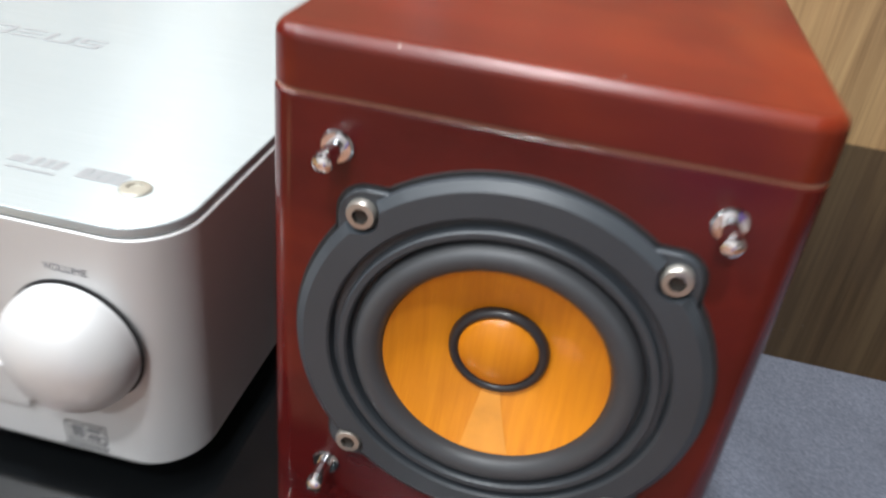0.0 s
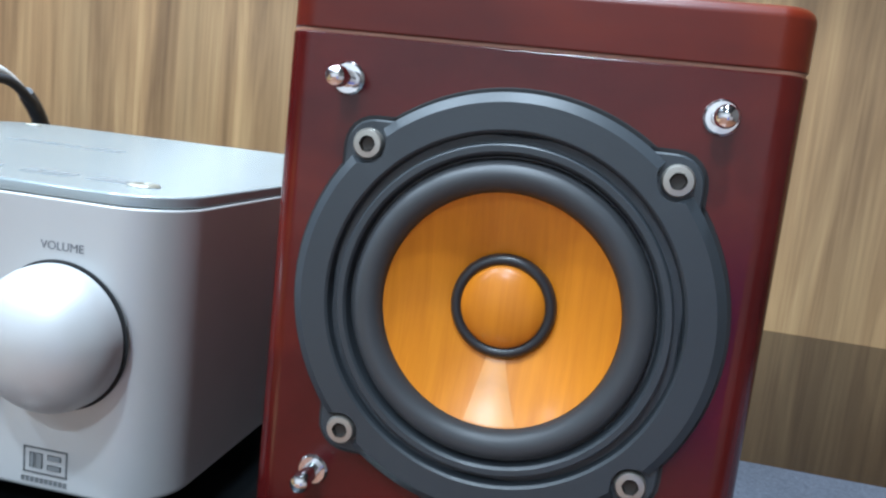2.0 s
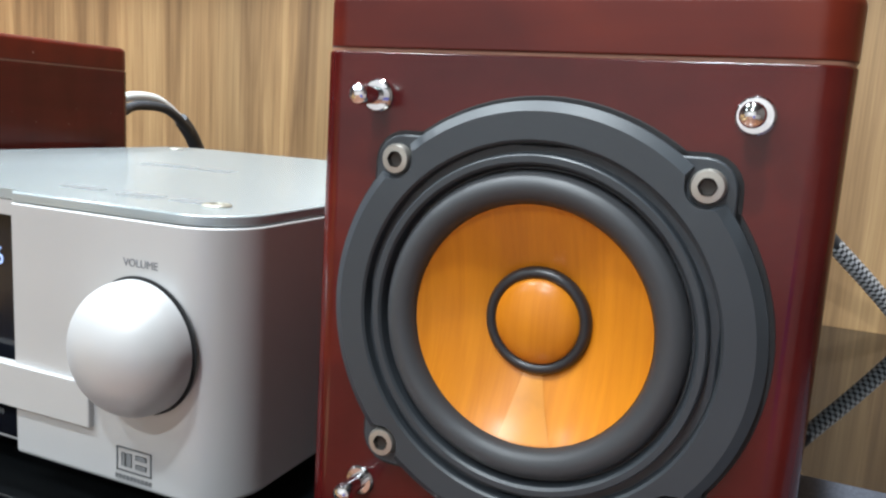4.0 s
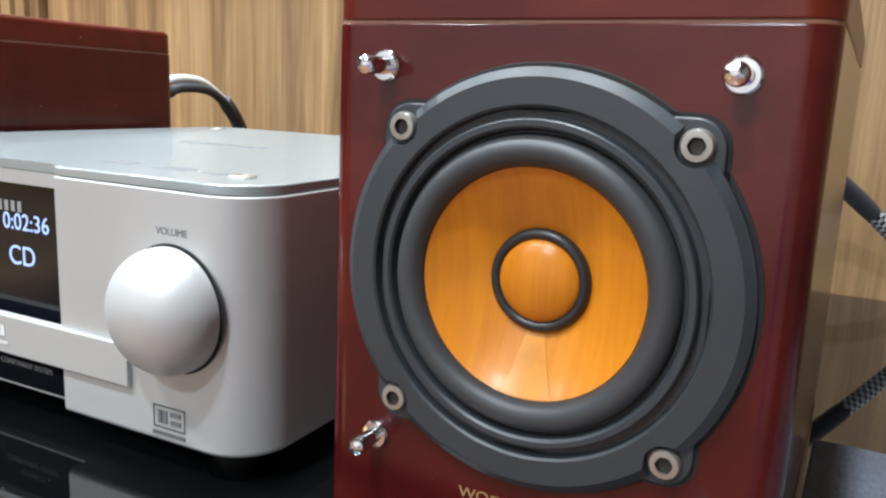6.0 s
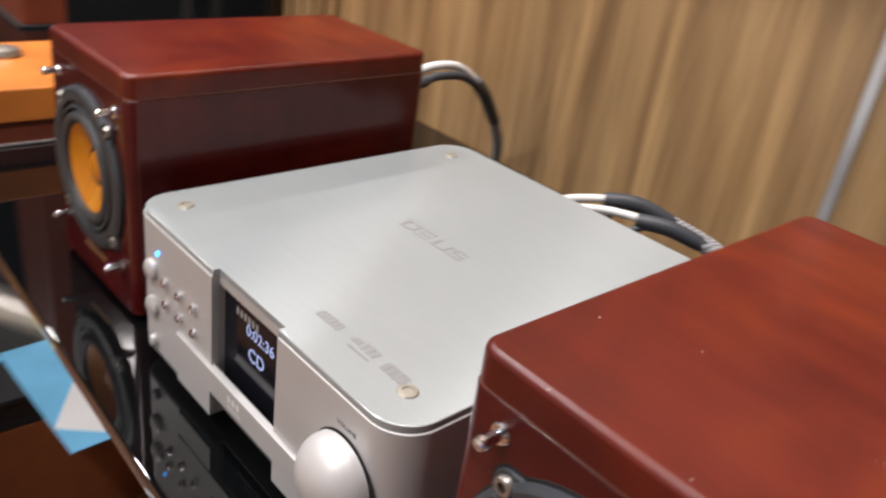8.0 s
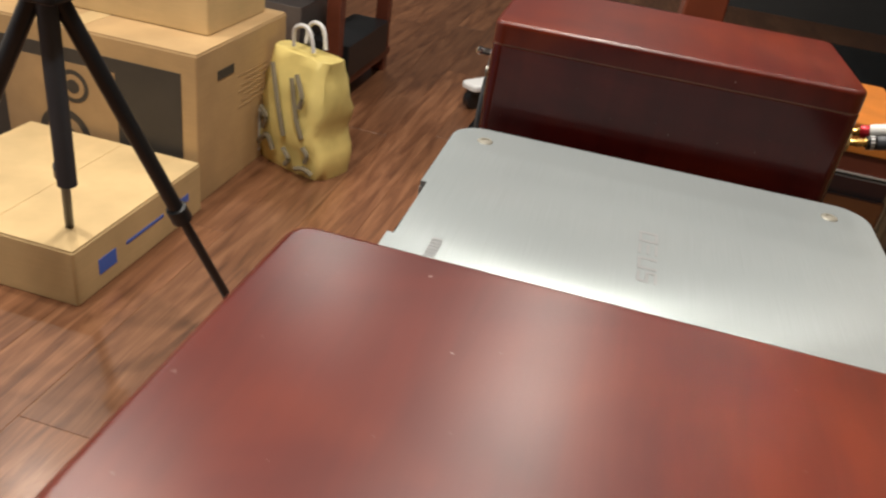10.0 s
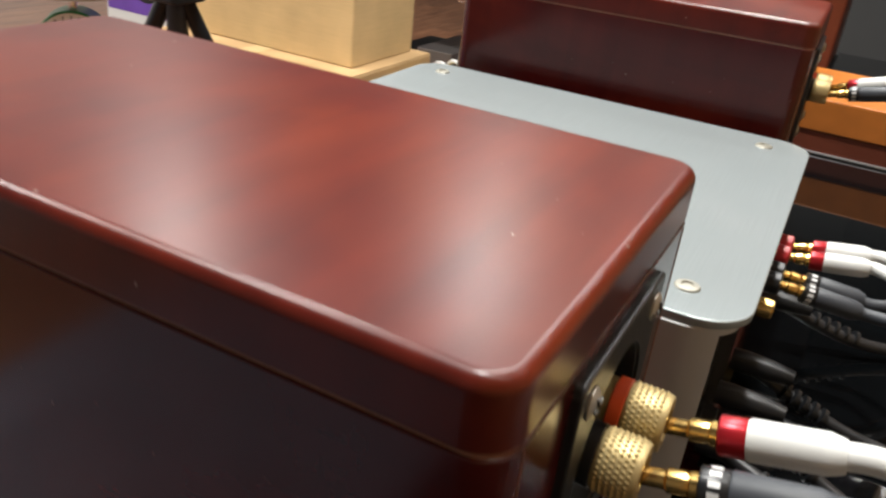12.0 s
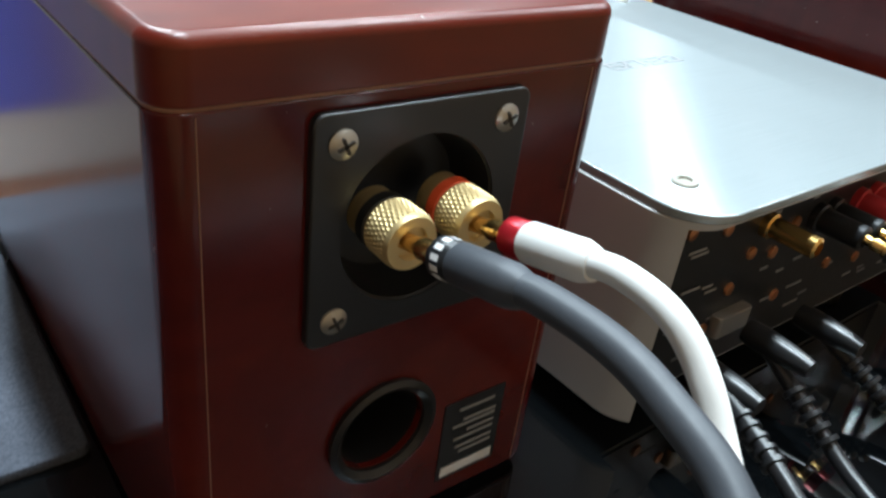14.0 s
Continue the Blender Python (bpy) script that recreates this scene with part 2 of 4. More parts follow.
ORANGEWOOD = plain("orange_wood", (0.52, 0.17, 0.03), 0.35, vary=0.2, scale=90)
REDWOOD = plain("red_brown_wood", (0.14, 0.035, 0.018), 0.4, vary=0.2)
CARD = cardboard("cardboard", (0.52, 0.34, 0.165))
CARDPALE = cardboard("pale_cardboard", (0.62, 0.44, 0.22))
CARDPRINT = plain("brown_print", (0.05, 0.042, 0.034), 0.7)
CARDTAN = plain("tan_print", (0.40, 0.26, 0.13), 0.7)
BAGYELLOW = plain("yellow_film", (0.72, 0.58, 0.21), 0.32, vary=0.2, scale=40, relief=0.1)
BAGPRINT = plain("grey_film_print", (0.22, 0.19, 0.13), 0.4)
SKYBLUE = plain("sky_blue_paper", (0.17, 0.50, 0.78), 0.55)
YELLOWPAPER = plain("yellow_paper", (0.75, 0.66, 0.28), 0.55)
PAPER = plain("white_paper", (0.78, 0.78, 0.78), 0.6, vary=0.03)
DISC = plain("orange_disc", (0.85, 0.33, 0.02), 0.2, 0.3)
BOTTLEBLUE = plain("blue_plastic", (0.12, 0.50, 0.74), 0.25)
CLEARISH = plain("milky_plastic", (0.62, 0.66, 0.68), 0.3)
PINK = plain("pink_label", (0.75, 0.12, 0.2), 0.4)
GREEN = plain("green_enamel", (0.03, 0.30, 0.10), 0.35)
WHITEENAMEL = plain("white_enamel", (0.78, 0.79, 0.78), 0.35, vary=0.03)
PURPLE = plain("purple_print", (0.16, 0.07, 0.42), 0.4)
BLUEPRINT = plain("blue_print", (0.05, 0.14, 0.55), 0.4)
WHITEPLASTIC = plain("white_plastic", (0.72, 0.72, 0.72), 0.4, vary=0.04)


# ---- mesh helpers ----
def finish(name, bm, mat, angle=38):
    bmesh.ops.recalc_face_normals(bm, faces=bm.faces)
    plane = bm.faces.layers.int.get("plane")
    round_face = [plane is None or f[plane] == 0 for f in bm.faces]
    me = bpy.data.meshes.new(name)
    bm.to_mesh(me)
    bm.free()
    me.set_sharp_from_angle(angle=radians(angle))
    if not all(round_face):
        soften(me, angle)
    me.materials.append(mat)
    return me


def soften(me, angle=38):
    """Large faces keep their own normal and the rounded rims run into them without a crease."""
    limit = math.cos(radians(angle))
    normals, areas = [p.normal.copy() for p in me.polygons], [p.area for p in me.polygons]
    round_vertex = [[] for _ in me.vertices]
    for p in me.polygons:
        for v in p.vertices:
            round_vertex[v].append(p.index)
    out = []
    for p in me.polygons:
        n = normals[p.index]
        for v in p.vertices:
            total = Vector((0, 0, 0))
            for k in round_vertex[v]:
                if normals[k].dot(n) > limit:
                    total += normals[k] * areas[k]
            out.append(total.normalized() if total.length > 1e-12 else n)
    me.polygons.foreach_set("use_smooth", [True] * len(me.polygons))
    me.normals_split_custom_set(out)


def part(name, bm, mat, parent, label="", angle=38):
    ob = new(name, finish(name, bm, mat, angle))
    ob.parent = parent
    return tagged(ob, label) if label else ob


def thing(name, bm, mat, label, category, group="", kind="", angle=38):
    return tagged(new(name, finish(name, bm, mat, angle)), label, category, group, kind)


def empty(name, m, label, category, group=""):
    e = new(name)
    e.empty_display_size = 0.02
    e.matrix_world = m
    return tagged(e, label, category, group)


def outline(x0, x1, y0, y1, r, seg=6):
    pts = []
    for cx, cy, a0 in ((x1 - r, y0 + r, -90), (x1 - r, y1 - r, 0), (x0 + r, y1 - r, 90), (x0 + r, y0 + r, 180)):
        for i in range(seg + 1):
            a = radians(a0 + 90 * i / seg)
            pts.append((cx + r * math.cos(a), cy + r * math.sin(a)))
    return pts


def rprism(bm, x0, x1, y0, y1, z0, z1, r=0.002, top=0.0, bottom=0.0, seg=6, steps=4):
    """A block with rounded upright edges and rounded top and bottom rims."""
    r = min(r, 0.48 * (x1 - x0), 0.48 * (y1 - y0))
    plane = bm.faces.layers.int.get("plane") or bm.faces.layers.int.new("plane")
    levels = []
    for i in range(steps + 1 if bottom else 1):
        a = radians(90 * i / steps) if bottom else radians(90)
        levels.append((bottom * (1 - math.sin(a)), z0 + bottom * (1 - math.cos(a))))
    for i in range(steps + 1 if top else 1):
        a = radians(90 * (1 - i / steps)) if top else radians(90)
        levels.append((top * (1 - math.sin(a)), z1 - top * (1 - math.cos(a))))
    rings = []
    for inset, z in levels:
        rr = max(r - inset, 0.0003)
        rings.append([bm.verts.new((x, y, z)) for x, y in outline(x0 + inset, x1 - inset, y0 + inset, y1 - inset, rr, seg)])
    tall = max(b[1] - a[1] for a, b in zip(levels, levels[1:]))
    flats = []
    for k, (a, b) in enumerate(zip(rings, rings[1:])):
        for i in range(len(a)):
            f = bm.faces.new((a[i], a[(i + 1) % len(a)], b[(i + 1) % len(a)], b[i]))
            if (i + 1) % (seg + 1) == 0 and levels[k + 1][1] - levels[k][1] > 0.99 * tall:
                flats.append(f)
    flats += [bm.faces.new(rings[0][::-1]), bm.faces.new(rings[-1])]
    for f in flats:
        f[plane] = 1
    return bm


def block(x0, x1, y0, y1, z0, z1, r=0.002, top=0.001, bottom=0.001, seg=3, steps=2):
    return rprism(bmesh.new(), x0, x1, y0, y1, z0, z1, r, top, bottom, seg, steps)


def lathe(bm, profile, seg=48, m=Matrix(), warp=None, close=True):
    """Turns (radius, height) pairs about z, then lays them by m. warp(radius, angle) may change the radius."""
    rings = []
    for r, h in profile:
        if r < 1e-6:
            rings.append([bm.verts.new(m @ Vector((0, 0, h)))])
            continue
        ring = []
        for i in range(seg):
            a = 2 * math.pi * i / seg
            rr = warp(r, a) if warp else r
            ring.append(bm.verts.new(m @ Vector((rr * math.cos(a), rr * math.sin(a), h))))
        rings.append(ring)
    for a, b in zip(rings, rings[1:]):
        if len(a) == 1 and len(b) == 1:
            continue
        for i in range(seg):
            j = (i + 1) % seg
            if len(a) == 1:
                bm.faces.new((a[0], b[i], b[j]))
            elif len(b) == 1:
                bm.faces.new((a[i], a[j], b[0]))
            else:
                bm.faces.new((a[i], a[j], b[j], b[i]))
    if close:
        for ring in (rings[0], rings[-1]):
            if len(ring) > 2:
                bm.faces.new(ring)
    return bm


def spline(points, per=8):
    pts = [Vector(p) for p in points]
    pts = [2 * pts[0] - pts[1]] + pts + [2 * pts[-1] - pts[-2]]
    out = []
    for a, b, c, d in zip(pts, pts[1:], pts[2:], pts[3:]):
        for i in range(per):
            t = i / per
            out.append(0.5 * (2 * b + (c - a) * t + (2 * a - 5 * b + 4 * c - d) * t * t + (3 * b - a - 3 * c + d) * t ** 3))
    return out + [pts[-2]]


def tube(points, radius, per=8, seg=14, turns=1.0):
    """A round cable along a smooth line, with UVs that run round and along it in centimetres."""
    bm = bmesh.new()
    uv = bm.loops.layers.uv.new("UVMap")
    line = spline(points, per)
    rings, far, up = [], [0.0], Vector((0, 0, 1))
    for i, p in enumerate(line):
        d = (line[min(i + 1, len(line) - 1)] - line[max(i - 1, 0)]).normalized()
        side = d.cross(up)
        side = side.normalized() if side.length > 1e-3 else Vector((1, 0, 0))
        top = side.cross(d)
        r = radius(i / (len(line) - 1)) if callable(radius) else radius
        rings.append([bm.verts.new(p + r * (math.cos(2 * math.pi * k / seg) * side + math.sin(2 * math.pi * k / seg) * top)) for k in range(seg)])
        if i:
            far.append(far[-1] + (p - line[i - 1]).length)
    for i, (a, b) in enumerate(zip(rings, rings[1:])):
        for k in range(seg):
            f = bm.faces.new((a[k], a[(k + 1) % seg], b[(k + 1) % seg], b[k]))
            for loop, (u, v) in zip(f.loops, ((k, i), (k + 1, i), (k + 1, i + 1), (k, i + 1))):
                loop[uv].uv = (u / seg * turns, far[v] * 450)
    bm.faces.new(rings[0][::-1])
    bm.faces.new(rings[-1])
    return bm


FRONT = pose(0, 0, 0, 90)       # turned height points to -y
BACK = pose(0, 0, 0, -90)       # turned height points to +y


def at(x, y, z, turn):
    return Matrix.Translation((x, y, z)) @ turn


def writing(name, text, size, m, mat, parent, depth=0.0001, wide=1.0):
    cu = bpy.data.curves.new(name, "FONT")
    cu.body, cu.size, cu.align_x, cu.align_y, cu.extrude = text, size, "CENTER", "CENTER", depth
    tmp = new(name, cu)
    dg = bpy.context.evaluated_depsgraph_get()
    me = bpy.data.meshes.new_from_object(tmp.evaluated_get(dg))
    bpy.data.objects.remove(tmp)
    me.transform(m @ Matrix.Diagonal((wide, 1, 1, 1)))
    me.materials.clear()
    me.materials.append(mat)
    ob = new(name, me)
    ob.parent = parent
    return ob


def bars(bm, x0, x1, z0, z1, n, y, thick=0.0002, gap=0.35, flat=False):
    """A row of n upright bars that stands for lettering."""
    w = (x1 - x0) / n
    for i in range(n):
        a, b = x0 + i * w, x0 + (i + 1 - gap) * w
        if flat:
            rprism(bm, a, b, z0, z1, y, y + thick, w * 0.08, seg=1)
        else:
            rprism(bm, a, b, y - thick, y, z0, z1, thick * 0.3, seg=1)
    return bm


def cut(me, cutters):
    """Takes the cutter meshes out of a mesh."""
    ob = new("work", me)
    made = []
    for c in cutters:
        k = new("work_cutter", c)
        made.append(k)
        mod = ob.modifiers.new("cut", "BOOLEAN")
        mod.object, mod.operation, mod.solver = k, "DIFFERENCE", "EXACT"
    dg = bpy.context.evaluated_depsgraph_get()
    out = bpy.data.meshes.new_from_object(ob.evaluated_get(dg))
    for o in (ob, *made):
        bpy.data.objects.remove(o)
    out.set_sharp_from_angle(angle=radians(38))
    soften(out)
    return out


def setting(name, bm, mat, label="", category=""):
    return tagged(new(name, finish(name, bm, mat)), label or name.replace("_", " "), category or name.split("_")[0], kind="structure")


# ---- room ----
X0, X1, Y0, Y1 = -4.6, 1.6, -3.6, 0.45
floor = setting("floor", block(X0, X1, Y0, Y1, FLOOR - 0.05, FLOOR - 0.006), plain("subfloor", (0.03, 0.015, 0.01), 0.7),
                "brown laminate plank floor", "floor")
ceiling = setting("ceiling", block(X0, X1, Y0, Y1 + 0.1, CEIL, CEIL + 0.05), plain("dark_ceiling_paint", (0.075, 0.075, 0.08), 0.8, vary=0.04, scale=8), "dark grey painted ceiling with round downlights", "ceiling")
setting("wall_west", block(X0 - 0.1, X0, Y0, Y1 + 0.1, FLOOR, CEIL), plain("charcoal_paint", (0.05, 0.05, 0.05), 0.7, vary=0.05, scale=8), "plain charcoal painted wall", "wall")
setting("wall_south", block(X0 - 0.1, X1 + 0.1, Y0 - 0.1, Y0, FLOOR, CEIL), PAINT, "plain white painted wall", "wall")
setting("wall_east", block(X1, X1 + 0.1, Y0, Y1 + 0.1, FLOOR, CEIL), plain("brown_paint", (0.10, 0.085, 0.075), 0.7), "plain dark brown painted wall", "wall")

STRIP, SLAT_R, SLAT_L = -0.135, -0.80, -0.935
wall_north = setting("wall_north", block(X0, X1, Y1 + 0.02, Y1 + 0.1, FLOOR, CEIL), MATTBLACK, "wall clad in walnut panels with a slatted and a black section", "wall")
part("wall_panel", block(SLAT_R, STRIP - 0.004, Y1, Y1 + 0.02, FLOOR, CEIL, 0.001), WALLWOOD, wall_north, "walnut grained laminate panel")
part("wall_panel", block(STRIP + 0.004, X1, Y1, Y1 + 0.02, FLOOR, CEIL, 0.001), WALLWOOD, wall_north, "walnut grained laminate panel")
part("metal_trim", block(STRIP - 0.0045, STRIP + 0.0045, Y1 - 0.002, Y1 + 0.018, FLOOR, CEIL, 0.001), SILVER, wall_north, "polished metal joint strip")
for i in range(5):
    sx = SLAT_L + 0.004 + i * 0.0268
    part("slat", block(sx, sx + 0.017, Y1 - 0.008, Y1 + 0.02, FLOOR, CEIL, 0.002), WALLWOOD, wall_north)
part("black_panel", block(X0, SLAT_L - 0.002, Y1 - 0.03, Y1 + 0.02, FLOOR, CEIL, 0.002), BLACKGLASS, wall_north, "glossy black wall panel")

for lx, ly, watts in LAMPS:
    e = empty("ceiling_downlight", pose(lx, ly, CEIL), "round white recessed ceiling downlight, switched on", "downlight", "ceiling downlights")
    part("trim_ring", lathe(bmesh.new(), [(0.070, 0), (0.088, 0), (0.088, -0.004), (0.072, -0.008), (0.070, -0.004), (0.070, 0)], 32, close=False), PAINT, e)
    part("diffuser", lathe(bmesh.new(), [(0, -0.002), (0.068, -0.002)], 32, close=False), LAMPGLASS, e)

# unseen rail along the wall, added only to shade the upper wall
shelf = thing("shade_rail", block(-0.79, 1.2, 0.416, 0.4485, 0.36, 0.39, 0.002), WALLWOOD, "unseen rail added above the counter to shade the upper wall", "rail")

# ---- counter ----
counter = empty("counter", pose(0, 0, 0), "long counter with a glossy black glass top", "counter")
part("top", block(-1.30, 1.3, -0.047, 0.447, -0.012, 0.0, 0.003, 0.0015, 0.0015), BLACKGLASS, counter, "glossy black glass top with dust and smears")
part("lower_shelf", block(-1.265, -0.757, -0.03, 0.43, -0.379, -0.365, 0.002), MATTBLACK, counter, "black lower shelf board")
part("side_panel", block(-1.29, -1.27, -0.002, 0.44, FLOOR, -0.012, 0.002), MATTBLACK, counter)
part("side_panel", block(1.27, 1.29, -0.002, 0.44, FLOOR, -0.012, 0.002), MATTBLACK, counter)
part("divider", block(-0.775, -0.757, -0.122, 0.43, FLOOR, -0.380, 0.002), plain("amber_wood", (0.30, 0.095, 0.035), 0.4, vary=0.2), counter, "red-brown wooden divider")

thing("felt_mat", block(0.0632, 0.34, -0.042, 0.149, 0.0, 0.004, 0.004, 0.0015, 0.0005), FELT, "grey-blue felt mat lying on the black counter", "mat")


# ---- loudspeaker ----
W, D, ZB, ZS, ZT = 0.0617, 0.2245, 0.004, 0.1467, 0.1616
DZ = 0.0845


def round_cutter(x, y0, y1, z, r):
    bm = lathe(bmesh.new(), [(r, y0), (r, y1)], 40, at(x, 0, z, BACK))
    return finish("work_cutter", bm, LACQUER)


def screw_head(parent, x, y, z, facing, r=0.0036, cross=False, name="screw"):
    bm = lathe(bmesh.new(), [(0, 0), (r, 0), (r, 0.0016), (r * 0.88, 0.0024), (r * 0.52, 0.0025), (r * 0.50, 0.0009), (0, 0.0007)]
               if not cross else [(r, 0), (r, 0.0008), (r * 0.7, 0.0016), (0, 0.002)], 20, at(x, y, z, facing), close=False)
    s = part(name, bm, STEEL, parent, "nickel hex socket screw" if not cross else "nickel cross-head screw")
    if not cross:
        part("hex_socket", lathe(bmesh.new(), [(r * 0.54, 0.0026), (r * 0.50, 0.0024), (r * 0.46, 0.0014), (0, 0.0012)], 6, at(x, y, z, facing), close=False), DARKSTEEL, s)
    if cross:
        b2 = bmesh.new()
        for w, h in ((r * 0.62, r * 0.11), (r * 0.11, r * 0.62)):
            rprism(b2, -w, w, -h, h, 0.0016, 0.0022, 0.0001, seg=1)
        bmesh.ops.transform(b2, matrix=at(x, y, z, facing) @ pose(0, 0, 0, 0, 0, 24), verts=b2.verts)
        part("cross_slot", b2, DARKSTEEL, s)
    return s


def loudspeaker():
    e = empty("loudspeaker", pose(0, 0, 0), "small cherry-lacquered loudspeaker with an orange wooden cone, grille removed", "loudspeaker", "pair of loudspeakers")
    body = finish("cabinet", rprism(bmesh.new(), -W, W, 0, D, ZB, ZS, 0.0075, 0.0006, 0.0015, 10, 3), LACQUER)
    body = cut(body, [round_cutter(0, -0.02, 0.035, DZ, 0.040), round_cutter(-0.0005, D - 0.016, D + 0.02, 0.1130, 0.0232), round_cutter(0.003, D - 0.06, D + 0.02, 0.045, 0.0135)])
    body.materials.clear()
    body.materials.append(LACQUER)
    ob = new("cabinet", body)
    ob.parent = e
    part("shadow_gap", rprism(bmesh.new(), -W + 0.0006, W - 0.0006, 0.0006, D - 0.0006, ZS, ZS + 0.0008, 0.0070, seg=10), SEAM, e, "pale bare wood joint line")
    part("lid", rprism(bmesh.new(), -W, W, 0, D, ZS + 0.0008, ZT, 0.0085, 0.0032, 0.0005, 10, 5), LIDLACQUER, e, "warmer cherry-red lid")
    for fx in (-0.04, 0.04):
        for fy in (0.03, 0.19):
            part("foot", lathe(bmesh.new(), [(0.006, 0.0003), (0.0065, 0.0015), (0.0065, ZB + 0.0005)], 20, at(fx, fy, 0, Matrix())), RUBBER, e)

    # driver
    driver = part("driver_plate", rprism(bmesh.new(), -0.0425, 0.0425, -0.0425, 0.0425, 0, 0.0016, 0.007, 0.0006, seg=6), RING, e, "charcoal square driver mounting plate")
    me = driver.data
    me.transform(at(0, 0, DZ, FRONT))
    cutme = cut(me, [round_cutter(0, -0.02, 0.02, DZ, 0.0362)])
    driver.data = cutme
    # flat black sheet: the shaded gap round the plate, put in as colour
    rec = part("plate_recess", rprism(bmesh.new(), -0.0435, 0.0435, -0.0435, 0.0435, 0, 0.0002, 0.0078, seg=6), MATTBLACK, e)
    rec.data.transform(at(0, 0, DZ, FRONT))
    rec.data = cut(rec.data, [round_cutter(0, -0.02, 0.02, DZ, 0.039)])

    def notch(r, a):
        if r < 0.046:
            return r
        out = r
        for q in range(4):
            off = (a - radians(45 + 90 * q) + math.pi) % (2 * math.pi) - math.pi
            if abs(off) < 0.12:
                d, n = 0.0516, 0.0047
                s = n * n - (d * math.sin(off)) ** 2
                if s > 0:
                    out = min(out, d * math.cos(off) - math.sqrt(s))
        return out

    prof = [(0.0523, 0.0006), (0.0523, 0.0024), (0.0500, 0.0041), (0.0437, 0.0043), (0.0431, 0.0038), (0.0426, 0.0010), (0.0409, 0.0008), (0.0405, 0.0042),
            (0.0401, 0.0047), (0.0387, 0.0047), (0.0381, 0.0041), (0.0374, 0.0014), (0.0370, -0.004)]
    # flush black annulus drawn for the shadow gap outside the ring
    part("ring_gap_shade", lathe(bmesh.new(), [(0.0500, 0.0002), (0.0533, 0.0002), (0.0535, 0.0)], 96, at(0, 0, DZ, FRONT), close=False), MATTBLACK, e)
    part("driver_frame", lathe(bmesh.new(), prof, 256, at(0, 0, DZ, FRONT), notch, close=False), RING, e, "charcoal moulded driver ring", 30)
    roll = [(0.0372, 0.0016)] + [(0.0330 + 0.0039 * math.cos(a), 0.0016 + 0.0042 * math.sin(a)) for a in (i * math.pi / 10 for i in range(0, 11))] + [(0.0287, 0.0008), (0.0283, -0.001)]
    part("surround", lathe(bmesh.new(), roll, 96, at(0, 0, DZ, FRONT), close=False), SURROUND, e, "satin black rubber surround", 60)
    conep = [(0.0290, 0.0022)] + [(0.0290 - 0.0162 * t, 0.0022 - 0.0084 * t ** 0.85) for t in (0.15, 0.3, 0.45, 0.6, 0.75, 0.9, 1.0)]
    cone = part("cone", lathe(bmesh.new(), conep, 96, at(0, 0, DZ, FRONT), close=False), CONE, e, "glossy orange wood cone", 60)
    # the pasted overlap of the wood sheet, its glossy highlight painted in as a paler tone
    over = bmesh.new()
    rows = []
    for t in (0.02, 0.2, 0.4, 0.6, 0.8, 0.97):
        rr, hh = 0.0290 - 0.0162 * t, 0.0022 - 0.0084 * t ** 0.85 + 0.00018
        rows.append([over.verts.new(at(0, 0, DZ, FRONT) @ Vector((rr * math.cos(a), rr * math.sin(a), hh))) for a in (radians(-101 + 3.4 * k * (1.1 - 0.25 * t)) for k in range(8))])
    for a, b in zip(rows, rows[1:]):
        for k in range(7):
            over.faces.new((a[k], a[k + 1], b[k + 1], b[k]))
    part("cone_seam", over, HIGHLITCONE, cone, "overlapped joint of the wood sheet, its highlight painted paler", 60)
    gask = [(0.0103 + 0.0031 * (1 + math.cos(a)) / 2, -0.0058 + 0.0020 * math.sin(a)) for a in (i * math.pi / 8 for i in range(9))]
    part("cap_ring", lathe(bmesh.new(), gask, 64, at(0, 0, DZ, FRONT), close=False), RUBBER, e, "black ring round the dust cap", 60)
    dome = [(0.0109 * math.cos(a), -0.0056 + 0.0042 * math.sin(a)) for a in (i * math.pi / 20 for i in range(10))] + [(0, -0.0014)]
    part("dust_cap", lathe(bmesh.new(), dome, 64, at(0, 0, DZ, FRONT), close=False), CONE, e, "domed orange wood dust cap", 60)
    for sx in (-0.0365, 0.0365):
        for sz in (-0.0365, 0.0365):
            screw_head(e, sx, -0.0014, DZ + sz, FRONT, 0.0038)
    # grille pins
    for px, pz in ((-0.0438, 0.136), (0.0438, 0.136), (-0.0438, 0.0345), (0.0438, 0.0345)):
        pin = part("grille_pin", lathe(bmesh.new(), [(0.0022, 0), (0.0022, 0.0070), (0.0026, 0.0075), (0.0026, 0.0092), (0.0023, 0.0103), (0.0012, 0.0110), (0, 0.0112)], 20, at(px, 0, pz, FRONT), close=False), CHROME, e, "chrome grille pin")
        part("collar", lathe(bmesh.new(), [(0.0041, 0), (0.0041, 0.0007), (0.0036, 0.0013), (0.0021, 0.0014)], 24, at(px, 0, pz, FRONT), close=False), CHROME, pin)
    part("badge", bars(bmesh.new(), -0.0075, 0.0175, 0.0232, 0.0262, 7, -0.00005), GILT, e, "small gilt lettering")
    writing("badge_text", "WO", 0.0042, at(-0.0125, -0.00015, 0.0247, pose(0, 0, 0, 90)), GILT, e, wide=1.15)

    # back
    plate = rprism(bmesh.new(), -0.0302, 0.0302, -0.0302, 0.0302, 0, 0.0022, 0.0032, 0.0007, seg=5)
    bmesh.ops.transform(plate, matrix=at(-0.0005, D, 0.1135, BACK), verts=plate.verts)
    pme = cut(finish("terminal_plate", plate, BLACK), [round_cutter(-0.0005, D - 0.01, D + 0.02, 0.1130, 0.0226)])
    pme.materials.clear()
    pme.materials.append(BLACK)
    po = new("terminal_plate", pme)
    po.parent = e
